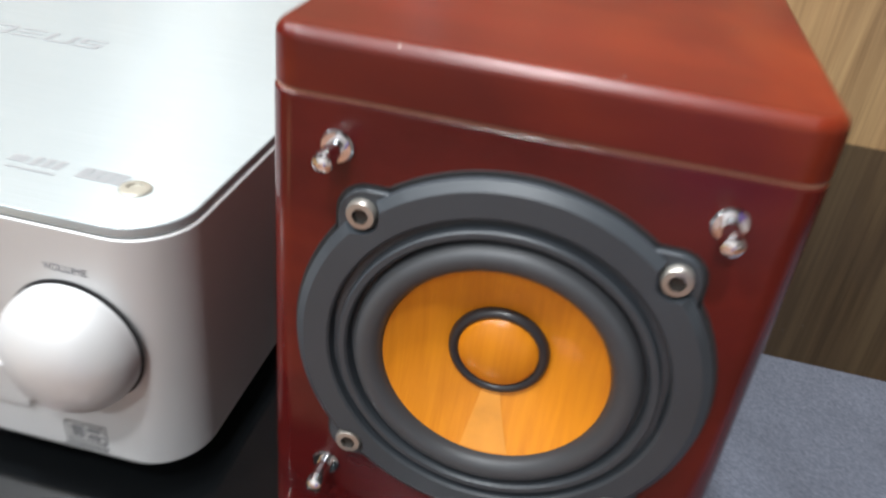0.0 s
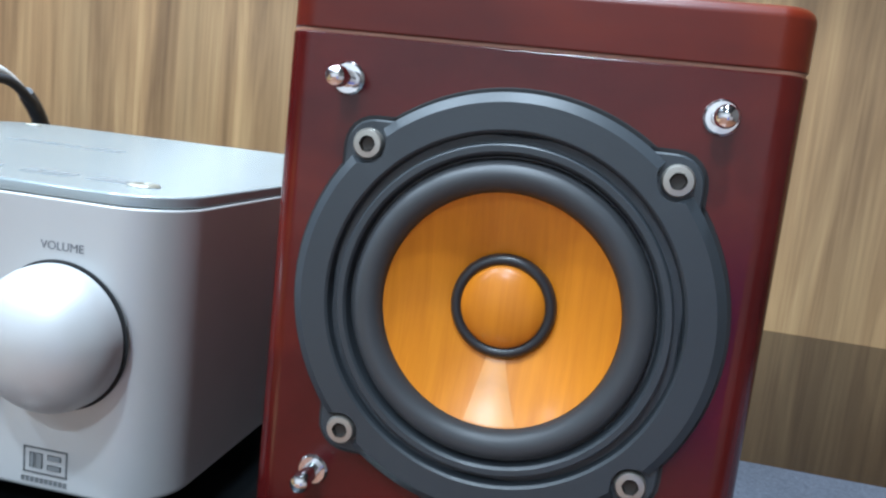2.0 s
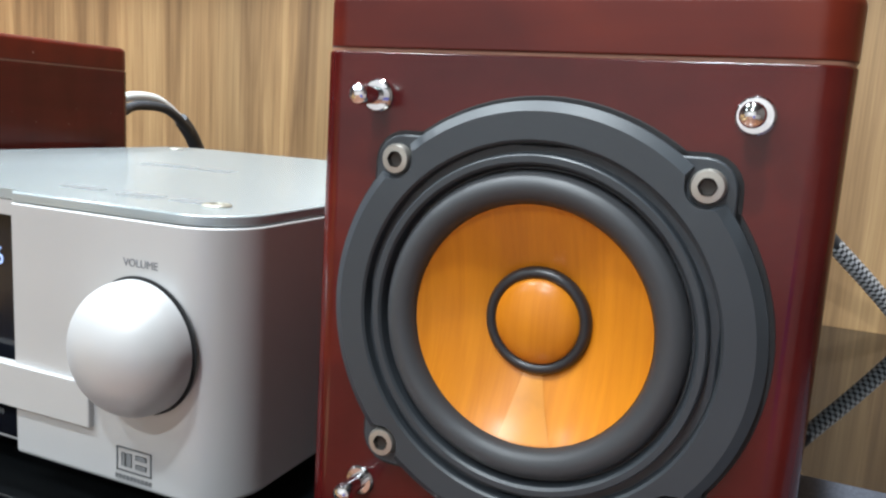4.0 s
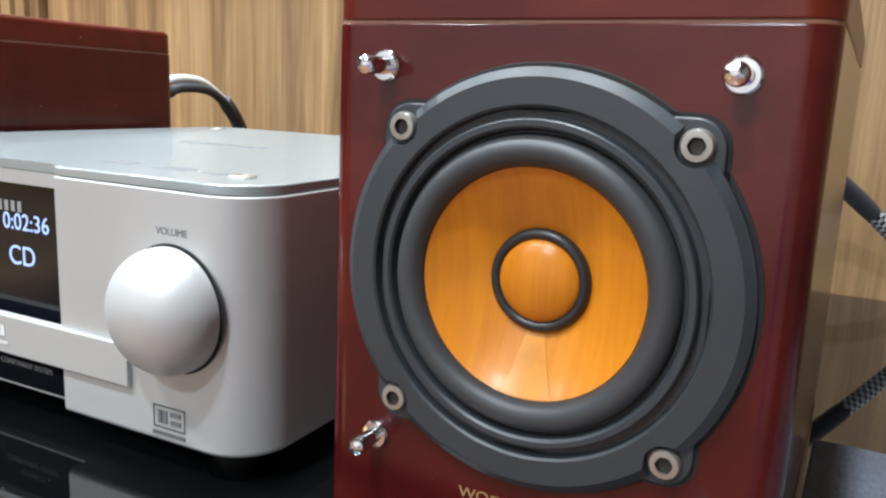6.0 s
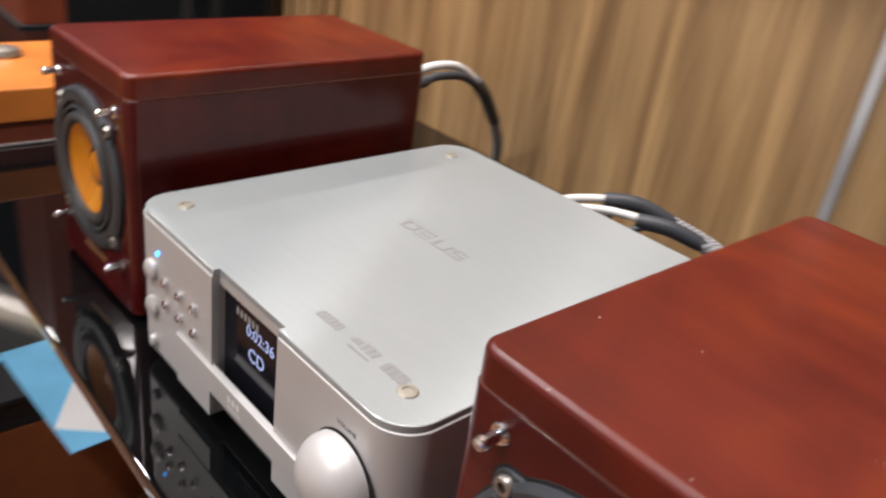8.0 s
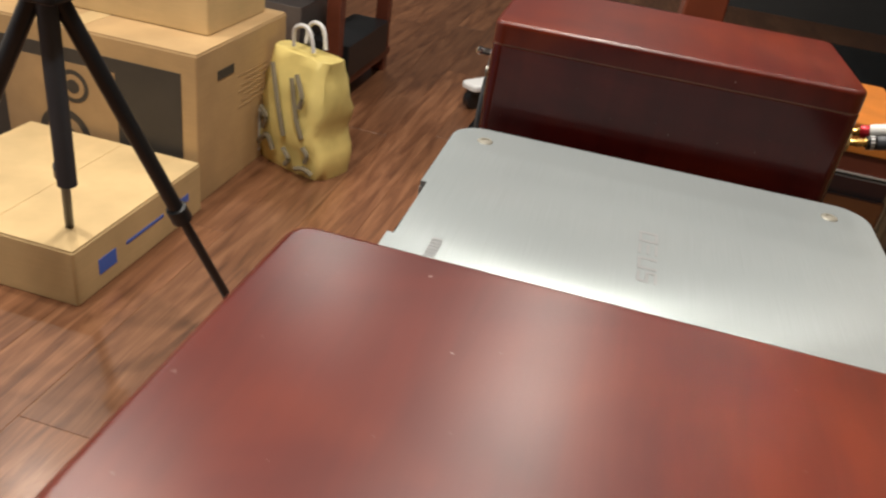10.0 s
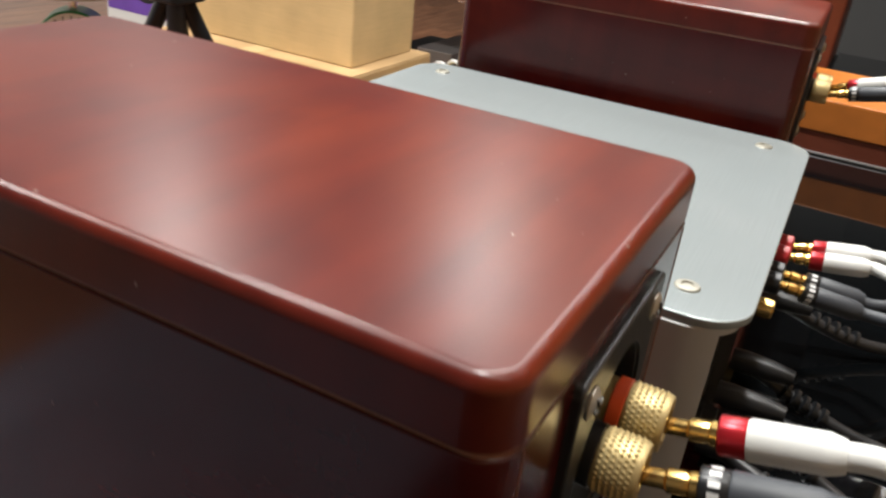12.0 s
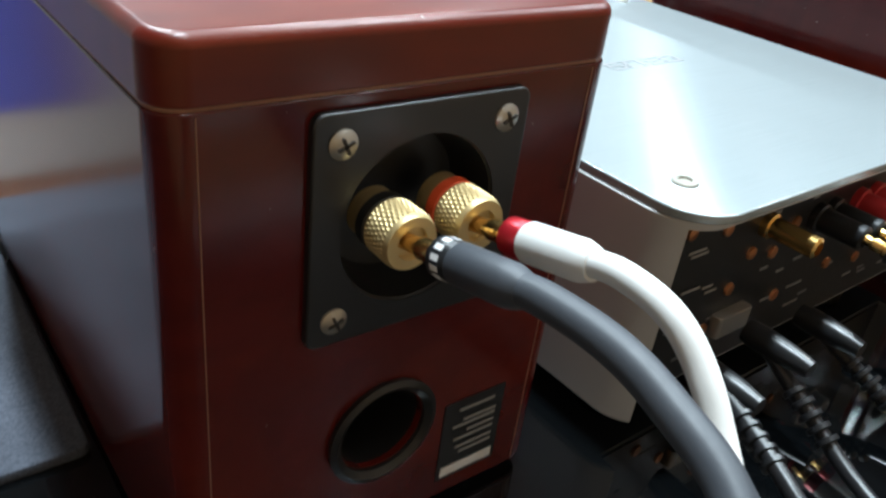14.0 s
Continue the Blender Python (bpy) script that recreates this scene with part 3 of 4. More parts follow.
    tagged(po, "black plastic terminal plate")
    part("terminal_cup", lathe(bmesh.new(), [(0.0232, 0.0021), (0.0222, 0.0012), (0.0215, -0.008), (0.0195, -0.0118), (0, -0.0122)], 48, at(-0.0005, D, 0.1130, BACK), close=False), BLACK, po, "recessed black cup")
    for sx in (-0.0230, 0.0230):
        for sz in (-0.0230, 0.0230):
            screw_head(po, sx - 0.0005, D + 0.0018, 0.1135 + sz, BACK, 0.0036, True)
    for tx, ringmat in ((0.0100, BLACK), (-0.0100, ORANGERING)):
        tz = 0.1150
        post = part("binding_post", lathe(bmesh.new(), [(0.0066, -0.004), (0.0066, 0.0035), (0.0071, 0.0042), (0.0071, 0.0128), (0.0067, 0.0137), (0.0042, 0.0138), (0.0040, 0.0122), (0, 0.0122)],
                    48, at(tx, D, tz, BACK), close=False), KNURL, e, "knurled gold binding post")
        part("colour_ring", lathe(bmesh.new(), [(0.0066, 0.0004), (0.0073, 0.0008), (0.0073, 0.0036), (0.0068, 0.0040)], 40, at(tx, D, tz, BACK), close=False), ringmat, post)
        kn = bmesh.new()
        count = 36
        for k in range(count):
            for lev in range(6):
                a = 2 * math.pi * (k + 0.5 * (lev % 2)) / count
                c = Vector((0.0071 * math.cos(a), 0.0071 * math.sin(a), 0.0050 + lev * 0.00135))
                o = Vector((math.cos(a), math.sin(a), 0))
                t = Vector((-math.sin(a), math.cos(a), 0))
                vs = [kn.verts.new(at(tx, D, tz, BACK) @ v) for v in (c - t * 0.00056, c + Vector((0, 0, -0.00066)), c + t * 0.00056, c + Vector((0, 0, 0.00066)), c + o * 0.00038)]
                for q in range(4):
                    kn.faces.new((vs[q], vs[(q + 1) % 4], vs[4]))
        part("knurling", kn, KNURL, post, angle=5)
    port = part("bass_port", lathe(bmesh.new(), [(0.0175, 0.0), (0.0178, 0.0018), (0.0160, 0.0026), (0.0140, 0.0012), (0.0132, -0.004), (0.0130, -0.055), (0, -0.055)], 40, at(0.003, D, 0.045, BACK), close=False), BLACK, e, "black bass reflex port")
    lab = part("rating_label", block(-0.044, -0.020, D, D + 0.0003, 0.0115, 0.0435, 0.0008, 0, 0), BLACK, e, "black rating label with small print")
    lb = bmesh.new()
    for z, a, b in ((0.039, -0.040, -0.026), (0.0345, -0.041, -0.028), (0.0325, -0.041, -0.024), (0.0295, -0.041, -0.030), (0.0270, -0.041, -0.025), (0.0235, -0.041, -0.026), (0.0210, -0.041, -0.028)):
        rprism(lb, a, b, D + 0.0003, D + 0.0005, z, z + 0.0012, 0.0001, seg=1)
    part("print_bar", lb, PALEINK, lab)
    part("number_strip", block(-0.0425, -0.0215, D + 0.0003, D + 0.0005, 0.0130, 0.0170, 0.0003, 0, 0), WHITEINK, lab, "white strip")
    for jx in (-0.0535, 0.0535):
        part("panel_joint", block(jx - 0.0002, jx + 0.0002, D - 0.001, D + 0.0002, ZB + 0.002, ZS - 0.001, 0.0001, 0, 0), SEAM, e)
    return e


speaker = loudspeaker()
speaker.matrix_world = pose(0, 0, 0, 0, 0, 0.4)
LEFT = pose(-0.4135, -0.001, 0, 0, 0, 1.9)
speaker_l = copy_thing(speaker, LEFT)


# ---- amplifier ----
def amplifier():
    e = empty("amplifier", pose(0, 0, 0), "silver aluminium amplifier with brushed top, domed knob and lit display", "amplifier")
    hw, y0, y1, zb, zt, r = 0.1200, -0.122, 0.1225, 0.0112, 0.0962, 0.019
    # wrap-round shell; the display bay is a recess in its front
    body = finish("case", rprism(bmesh.new(), -hw, hw, y0, y1, zb, zt, r, 0.0006, 0.002, 10, 3), ALU)
    bay = finish("work_cutter", block(-0.0265, 0.0345, y0 - 0.02, y0 + 0.0075, 0.0, 0.12, 0.0004, 0, 0), ALU)
    rear = finish("work_cutter", block(-hw + 0.006, hw - 0.006, y1 - 0.014, y1 + 0.02, 0.0, 0.0932, 0.0004, 0, 0), ALU)
    me = cut(body, [bay, rear])
    me.materials.clear()
    me.materials.append(ALU)
    ob = new("case", me)
    ob.parent = e
    tagged(ob, "blasted aluminium wrap-round case")
    # top plate
    top = finish("top_plate", rprism(bmesh.new(), -hw + 0.0008, hw - 0.0008, y0 + 0.0006, y1 + 0.003, zt + 0.0003, zt + 0.0036, r, 0.0007, 0.0004, 10, 3), BRUSHED)
    tb = finish("work_cutter", block(-0.0262, 0.0342, y0 - 0.02, y0 + 0.0042, 0.05, 0.2, 0.0004, 0, 0), BRUSHED)
    tm = cut(top, [tb])
    tm.materials.clear()
    tm.materials.append(BRUSHED)
    tob = new("top_plate", tm)
    tob.parent = e
    tagged(tob, "brushed aluminium top plate with grey printing")
    T = zt + 0.0036
    for sx in (-0.0985, 0.0985):
        for sy in (-0.1006, 0.1016):
            part("screw", lathe(bmesh.new(), [(0.0047, 0), (0.0047, 0.0003), (0.0042, 0.0008), (0.0024, 0.0010), (0.0021, 0.0004), (0, 0.0004)], 24, at(sx, sy, T, Matrix()), close=False), BRASS, tob, "pale brass screw")
    logo = bmesh.new()
    lx = -0.027
    for k, (w, holes) in enumerate(((0.0115, 1), (0.0105, 2), (0.0120, 1), (0.0105, 2))):
        a = lx + k * 0.0137
        z0, z1 = -0.0045, 0.0050
        if k in (0, 2):
            rprism(logo, a, a + 0.0024, z0, z1, T, T + 0.00012, 0.0002, seg=1)
            rprism(logo, a + w - 0.0024, a + w, z0, z1, T, T + 0.00012, 0.0002, seg=1)
            rprism(logo, a + 0.0024, a + w - 0.0024, z0, z0 + 0.0016, T, T + 0.00012, 0.0002, seg=1)
            if k == 0:
                rprism(logo, a + 0.0024, a + w - 0.0024, z1 - 0.0016, z1, T, T + 0.00012, 0.0002, seg=1)
        else:
            for q in range(3):
                z = z0 + q * 0.0040
                rprism(logo, a, a + w, z, z + 0.0015, T, T + 0.00012, 0.0002, seg=1)
            if k == 3:
                rprism(logo, a, a + 0.0022, z0 + 0.0055, z0 + 0.0080, T, T + 0.00012, 0.0002, seg=1)
                rprism(logo, a + w - 0.0022, a + w, z0 + 0.0015, z0 + 0.0040, T, T + 0.00012, 0.0002, seg=1)
    part("top_logo", logo, PRINT, tob, "grey printed model logo")
    for fx0, fx1, fy0, fy1, n, gap in ((0.030, 0.048, -0.1000, -0.0945, 6, 0.25), (0.056, 0.062, -0.0985, -0.0945, 1, 0.1), (0.063, 0.074, -0.0990, -0.0935, 3, 0.3),
                                       (0.058, 0.074, -0.1025, -0.1010, 8, 0.3), (0.079, 0.094, -0.1005, -0.0940, 4, 0.12)):
        tagged(part("format_mark", bars(bmesh.new(), fx0, fx1, fy0, fy1, n, T, 0.00012, gap, True), PRINT, tob), "small grey format logo", kind="stuff")

    # display bay
    yb = y0 + 0.0075
    part("bay_back", block(-0.0265, 0.0345, yb - 0.0003, yb, zb + 0.001, zt, 0.0004, 0, 0), SMOKED, e, "black glossy display window")
    lines = bmesh.new()
    rprism(lines, -0.0265, 0.0345, yb - 0.0033, yb - 0.0003, 0.0912, zt, 0.0004, seg=1)
    part("bay_lintel", lines, ALU, e)
    mark = bmesh.new()
    bars(mark, -0.014, 0.008, 0.0800, 0.0840, 6, yb - 0.0003)
    part("maker_mark", mark, PALEINK, e, "grey maker's lettering")
    Ym = yb - 0.0005
    writing("display_digits", "0:02:36", 0.0088, at(0.0085, Ym, 0.0760, pose(0, 0, 0, 90)), VFD, e)
    writing("display_source", "CD", 0.0105, at(0.0055, Ym, 0.0632, pose(0, 0, 0, 90)), VFD, e)
    writing("panel_text", "COMPACT", 0.0030, at(0.004, Ym, 0.0250, pose(0, 0, 0, 90)), PALEINK, e)
    writing("panel_text", "COMPONENT SYSTEM", 0.0030, at(0.004, Ym, 0.0205, pose(0, 0, 0, 90)), PALEINK, e)
    # tray: a flat bar that crosses the bay, with a stepped left end
    part("disc_tray", block(-0.0640, 0.0690, y0 - 0.0022, y0 + 0.002, 0.0285, 0.0430, 0.0006, 0.0004, 0.0004), ALU, e, "aluminium disc tray front")
    part("tray_step", block(-0.0640, -0.0258, y0 - 0.0016, y0 + 0.002, 0.0115, 0.0282, 0.0006, 0.0004, 0.0004), ALU, e)
    tl = bmesh.new()
    bars(tl, -0.0050, 0.0080, 0.0352, 0.0395, 3, y0 - 0.0022)
    bars(tl, -0.0050, 0.0080, 0.0320, 0.0335, 1, y0 - 0.0022, gap=0.0)
    part("tray_logo", tl, WHITEINK, e, "white disc format logo")
    # knob
    kx, kz, kr = 0.0883, 0.0582, 0.0206
    knob = part("volume_knob", lathe(bmesh.new(), [(kr, 0.0012), (kr, 0.0035)] + [(kr * math.cos(a), 0.0035 + 0.0150 * math.sin(a)) for a in (i * math.pi / 28 for i in range(1, 14))] + [(0, 0.0185)],
                72, at(kx, y0, kz, FRONT), close=False), ALU, e, "domed satin aluminium volume knob", 50)
    part("knob_well", lathe(bmesh.new(), [(0.0214, 0.0002), (0.0212, 0.0004), (0.0, 0.0004)], 64, at(kx, y0, kz, FRONT), close=False), MATTBLACK, e)
    writing("volume_text", "VOLUME", 0.0034, at(kx, y0 - 0.0001, 0.0832, pose(0, 0, 0, 90)), DARKPRINT, e)
    kl = bmesh.new()
    for a, b, c, d in ((0.0785, 0.0925, 0.0165, 0.0169), (0.0785, 0.0925, 0.0240, 0.0244), (0.0785, 0.0789, 0.0165, 0.0244), (0.0921, 0.0925, 0.0165, 0.0244),
                       (0.0805, 0.0820, 0.0182, 0.0227), (0.0824, 0.0846, 0.0182, 0.0227), (0.0862, 0.0905, 0.0212, 0.0227), (0.0862, 0.0905, 0.0182, 0.0197)):
        rprism(kl, a, b, y0 - 0.0002, y0, c, d, 0.00005, seg=1)
    bars(kl, 0.0780, 0.0930, 0.0138, 0.0152, 10, y0)
    part("front_logo", kl, PRINT, e, "small grey framed logo")
    # buttons
    for bx, bz, br in ((-0.0955, 0.0665, 0.0062), (-0.0950, 0.0430, 0.0062), (-0.0940, 0.0200, 0.0036)):
        part("button", lathe(bmesh.new(), [(br, 0), (br, 0.0022), (br * 0.8, 0.0032), (0, 0.0036)], 28, at(bx, y0, bz, FRONT), close=False), ALU, e, "round aluminium button")
    for bx, bz in ((-0.079, 0.0655), (-0.0615, 0.0665), (-0.045, 0.0675), (-0.078, 0.0525), (-0.062, 0.0525), (-0.045, 0.0525)):
        part("button", lathe(bmesh.new(), [(0.0026, 0), (0.0026, 0.0018), (0.0018, 0.0026), (0, 0.0028)], 20, at(bx, y0, bz, FRONT), close=False), CHROME, e, "small round button")
    part("power_led", lathe(bmesh.new(), [(0.0014, 0), (0.0014, 0.0006), (0, 0.001)], 14, at(-0.088, y0, 0.0795, FRONT), close=False), LED, e, "lit blue power light")
    # rear panel
    yr = y1 - 0.014
    part("rear_panel", block(-hw + 0.006, hw - 0.006, yr - 0.001, yr + 0.001, zb + 0.002, 0.0932, 0.0005, 0, 0), BLACK, e, "black rear connector panel")
    rb = bmesh.new()
    random.seed(4)
    for _ in range(40):
        x, z = random.uniform(-0.1, 0.1), random.uniform(0.018, 0.086)
        w = random.uniform(0.004, 0.012)
        rprism(rb, x, x + w, yr + 0.001, yr + 0.0012, z, z + 0.0012, 0.0001, seg=1)
    tagged(part("rear_print", rb, PALEINK, e), kind="stuff")

    def socket(x, z, r, length, mat, label):
        part("socket", lathe(bmesh.new(), [(r * 1.25, 0.001), (r * 1.25, 0.004), (r, 0.0045), (r, length), (r * 0.7, length + 0.0008), (r * 0.6, length * 0.7), (0, length * 0.7)], 24, at(x, yr, z, BACK), close=False), mat, e, label)

    for x, z, mat, lab in ((-0.078, 0.074, BLACK, "black socket"), (-0.066, 0.070, WHITESLEEVE, "white socket"), (-0.066, 0.058, WHITESLEEVE, "white socket"),
                           (-0.040, 0.070, REDPLASTIC, "red binding post"), (-0.026, 0.070, REDPLASTIC, "red binding post"),
                           (-0.004, 0.070, BLACK, "black binding post"), (0.008, 0.070, BLACK, "black binding post")):
        socket(x, z, 0.0052, 0.022 if "binding" in lab else 0.012, mat, lab)
    socket(0.048, 0.076, 0.0042, 0.022, GOLD, "gold coaxial socket")
    for x, z in ((0.075, 0.080), (0.060, 0.050), (0.02, 0.035), (-0.02, 0.040), (0.09, 0.020), (-0.05, 0.035), (0.07, 0.034), (0.035, 0.060), (0.028, 0.084), (-0.012, 0.085), (0.024, 0.071), (-0.055, 0.086), (0.098, 0.084), (0.052, 0.064), (0.040, 0.028)):
        part("panel_screw", lathe(bmesh.new(), [(0.0028, 0.001), (0.0026, 0.002), (0, 0.0026)], 16, at(x, yr, z, BACK), close=False), COPPER, e, "copper panel screw")
    part("serial_socket", block(0.044, 0.066, yr, yr + 0.006, 0.030, 0.040, 0.002), STEEL, e, "nickel data socket")
    for fx in (-0.085, 0.085):
        for fy in (-0.085, 0.085):
            part("foot", lathe(bmesh.new(), [(0.013, 0.0002), (0.014, 0.002), (0.014, zb + 0.001)], 28, at(fx, fy, 0, Matrix())), RUBBER, e, "black rubber foot")
    return e


amp = amplifier()
amp.matrix_world = pose(-0.2116, 0.1178, 0, 0, 0, 1.3)


# ---- speaker leads ----
def lead(name, start, path, sleeve_mat, collar_mat, label, cable_mat=None, braid_from=None, plug=True, r=0.0034):
    """A lead with banana plug, collar, sleeve and cable; the far end may be braided."""
    p0 = Vector(start)
    d = (Vector(path[0]) - p0).normalized()
    turn = Matrix.Translation(p0) @ d.to_track_quat("Z", "Y").to_matrix().to_4x4()
    e = empty(name, Matrix(), label, "cable", "speaker leads")
    if plug:
        part("plug_pin", lathe(bmesh.new(), [(0.0012, -0.012), (0.0021, -0.010), (0.0021, 0.002), (0.0027, 0.0026), (0.0027, 0.0055), (0.0024, 0.0068), (0.0030, 0.0072), (0.0030, 0.0092)], 18, turn), GOLD, e, "gold banana plug")
        part("collar", lathe(bmesh.new(), [(0.0042, 0.0088), (0.0046, 0.0092), (0.0046, 0.0146), (0.0043, 0.0150)], 24, turn), collar_mat, e)
        if collar_mat == BLACK:
            pb = bmesh.new()
            for q in range(12):
                a0 = radians(q * 30)
                vs = [pb.verts.new(turn @ Vector((rr * math.cos(a0 + da), rr * math.sin(a0 + da), hz))) for rr in (0.0045, 0.00475) for da, hz in ((0, 0.0108), (0.3, 0.0108), (0.3, 0.0132), (0, 0.0132))]
                for fc in ((0, 1, 2, 3), (4, 5, 6, 7), (0, 1, 5, 4), (1, 2, 6, 5), (2, 3, 7, 6), (3, 0, 4, 7)):
                    pb.faces.new([vs[i] for i in fc])
            part("collar_print", pb, WHITEINK, e, "small white lettering")
    part("sleeve", lathe(bmesh.new(), [(0.0045, 0.0149), (0.0048, 0.0156), (0.0047, 0.031), (0.0040, 0.0335), (0.0036, 0.0345)] if plug else [(0.0046, 0), (0.0048, 0.001), (0.0046, 0.03), (0.0036, 0.034)], 24, turn), sleeve_mat, e)
    s = p0 + d * 0.030
    pts = [s, *[Vector(p) for p in path]]
    if braid_from is None:
        part("jacket", tube(pts, r), cable_mat or sleeve_mat, e)
    else:
        part("jacket", tube(pts[:braid_from + 1], r), cable_mat or sleeve_mat, e)
        k = part("braid", tube(pts[braid_from:], r * 1.12, turns=1.0), BRAID, e, "black and white braided sleeve")
    return e


def joined(ld, pts, cut_at):
    """The two wires of a pair run on in one heat-shrink joint and then one braided cable."""
    part("heatshrink", tube(pts[:cut_at + 1], lambda t: 0.0060 - 0.0006 * abs(2 * t - 1) ** 6), GREYSLEEVE, ld, "charcoal heat-shrink joint")
    part("braid", tube(pts[cut_at:], 0.0054), BRAID, ld, "black and white braided sleeve")


lead("speaker_lead", (-0.0104, D + 0.0165, 0.1165), [(-0.0108, 0.281, 0.1262), (-0.0112, 0.294, 0.1244), (-0.0108, 0.3045, 0.1170), (-0.0070, 0.3160, 0.1060), (0.005, 0.331, 0.0995), (0.020, 0.345, 0.1010), (0.034, 0.356, 0.0985)], WHITESLEEVE, RED,
     "white speaker lead with a red collared gold banana plug", r=0.0031)
ld = lead("speaker_lead", (0.0095, D + 0.0165, 0.1165), [(0.0080, 0.280, 0.1250), (0.0085, 0.297, 0.1262), (0.0095, 0.311, 0.1240), (0.0125, 0.3265, 0.1200), (0.022, 0.341, 0.113), (0.034, 0.356, 0.1025)], GREYSLEEVE, BLACK,
          "charcoal speaker lead with braided end and a gold banana plug", r=0.0036)
joined(ld, [(0.026, 0.348, 0.1060), (0.045, 0.367, 0.092), (0.062, 0.382, 0.077), (0.074, 0.392, 0.0655), (0.098, 0.411, 0.041), (0.118, 0.427, 0.019), (0.128, 0.436, 0.007)], 3)

for dx, sm, cm, lab in ((-0.0100, WHITESLEEVE, RED, "white speaker lead with a red collared gold plug"), (0.0100, GREYSLEEVE, BLACK, "charcoal speaker lead with a gold plug and braided end")):
    a = LEFT @ Vector((dx, D + 0.0165, 0.1150))
    off = Vector((dx * 0.4, 0, -0.0035 if dx > 0 else 0.0030))
    ld = lead("speaker_lead", a, [Vector((-0.416, 0.285, 0.128)) + off, Vector((-0.416, 0.312, 0.126)) + off, Vector((-0.418, 0.336, 0.113)) + off * 0.8, Vector((-0.420, 0.346, 0.105)) + off * 0.5], sm, cm, lab, r=0.0036)
joined(ld, [(-0.4175, 0.334, 0.1150), (-0.421, 0.350, 0.102), (-0.426, 0.366, 0.085), (-0.434, 0.384, 0.067), (-0.449, 0.409, 0.040), (-0.466, 0.430, 0.016), (-0.474, 0.438, 0.006)], 3)

AM = amp.matrix_world.copy()
for bx, path, sm, cm, lab in ((-0.040, [(-0.2560, 0.288, 0.0765), (-0.2460, 0.303, 0.0785), (-0.2330, 0.318, 0.0800)], WHITESLEEVE, RED, "white speaker lead plugged into the amplifier"),
                              (-0.026, [(-0.2420, 0.286, 0.0755), (-0.2260, 0.301, 0.0770), (-0.2020, 0.315, 0.0770)], WHITESLEEVE, RED, "white speaker lead plugged into the amplifier"),
                              (-0.004, [(-0.2230, 0.289, 0.0660), (-0.2290, 0.304, 0.0690), (-0.2330, 0.318, 0.0760)], GREYSLEEVE, BLACK, "charcoal speaker lead plugged into the amplifier"),
                              (0.008, [(-0.2130, 0.287, 0.0650), (-0.2080, 0.302, 0.0680), (-0.2010, 0.315, 0.0735)], GREYSLEEVE, BLACK, "charcoal speaker lead plugged into the amplifier")):
    ld = lead("speaker_lead", AM @ Vector((bx, 0.1315, 0.070)), path, sm, cm, lab, r=0.0030)
    if bx == -0.004:
        joined(ld, [(-0.2400, 0.311, 0.0785), (-0.2210, 0.328, 0.0790), (-0.1990, 0.345, 0.0700), (-0.1780, 0.360, 0.0610), (-0.1450, 0.380, 0.0450), (-0.0900, 0.408, 0.0230), (-0.0300, 0.430, 0.0060)], 2)
    if bx == 0.008:
        joined(ld, [(-0.2080, 0.310, 0.0755), (-0.1880, 0.323, 0.0750), (-0.1680, 0.338, 0.0680), (-0.1450, 0.353, 0.0570), (-0.1000, 0.378, 0.0350), (-0.0400, 0.403, 0.0140), (0.0200, 0.424, 0.0060)], 2)
for pts, rad, lab in (([(-0.13, 0.245, 0.03), (-0.115, 0.29, 0.022), (-0.10, 0.33, 0.010), (-0.06, 0.37, 0.006), (0.05, 0.42, 0.006)], 0.0032, "thin black signal cable with a ribbed strain relief"),
                      ([(-0.16, 0.245, 0.035), (-0.155, 0.29, 0.012), (-0.13, 0.34, 0.006), (-0.04, 0.40, 0.006)], 0.0030, "thin black cable lying on the counter"),
                      ([(-0.20, 0.245, 0.030), (-0.205, 0.29, 0.010), (-0.19, 0.35, 0.006), (-0.10, 0.42, 0.006)], 0.0030, "thin black cable lying on the counter"),
                      ([(-0.28, 0.245, 0.028), (-0.30, 0.30, 0.008), (-0.34, 0.36, 0.006), (-0.42, 0.43, 0.006)], 0.0034, "black mains cable lying on the counter")):
    c = empty("cable", Matrix(), lab, "cable", "cables behind the amplifier")
    part("jacket", tube(pts, rad), RUBBER, c)
    part("plug", lathe(bmesh.new(), [(0.005, -0.006), (0.0055, 0), (0.005, 0.012), (0.0035, 0.022)], 16, Matrix.Translation(pts[0]) @ BACK), BLACK, c)
    rel = bmesh.new()
    for q in range(5):
        u = Vector(pts[0]).lerp(Vector(pts[1]), 0.45 + q * 0.10)
        lathe(rel, [(0.0036, -0.0012), (0.0046, -0.0009), (0.0046, 0.0009), (0.0036, 0.0012)], 14, Matrix.Translation(u) @ (Vector(pts[1]) - Vector(pts[0])).to_track_quat("Z", "Y").to_matrix().to_4x4())
    part("strain_relief", rel, BLACK, c)

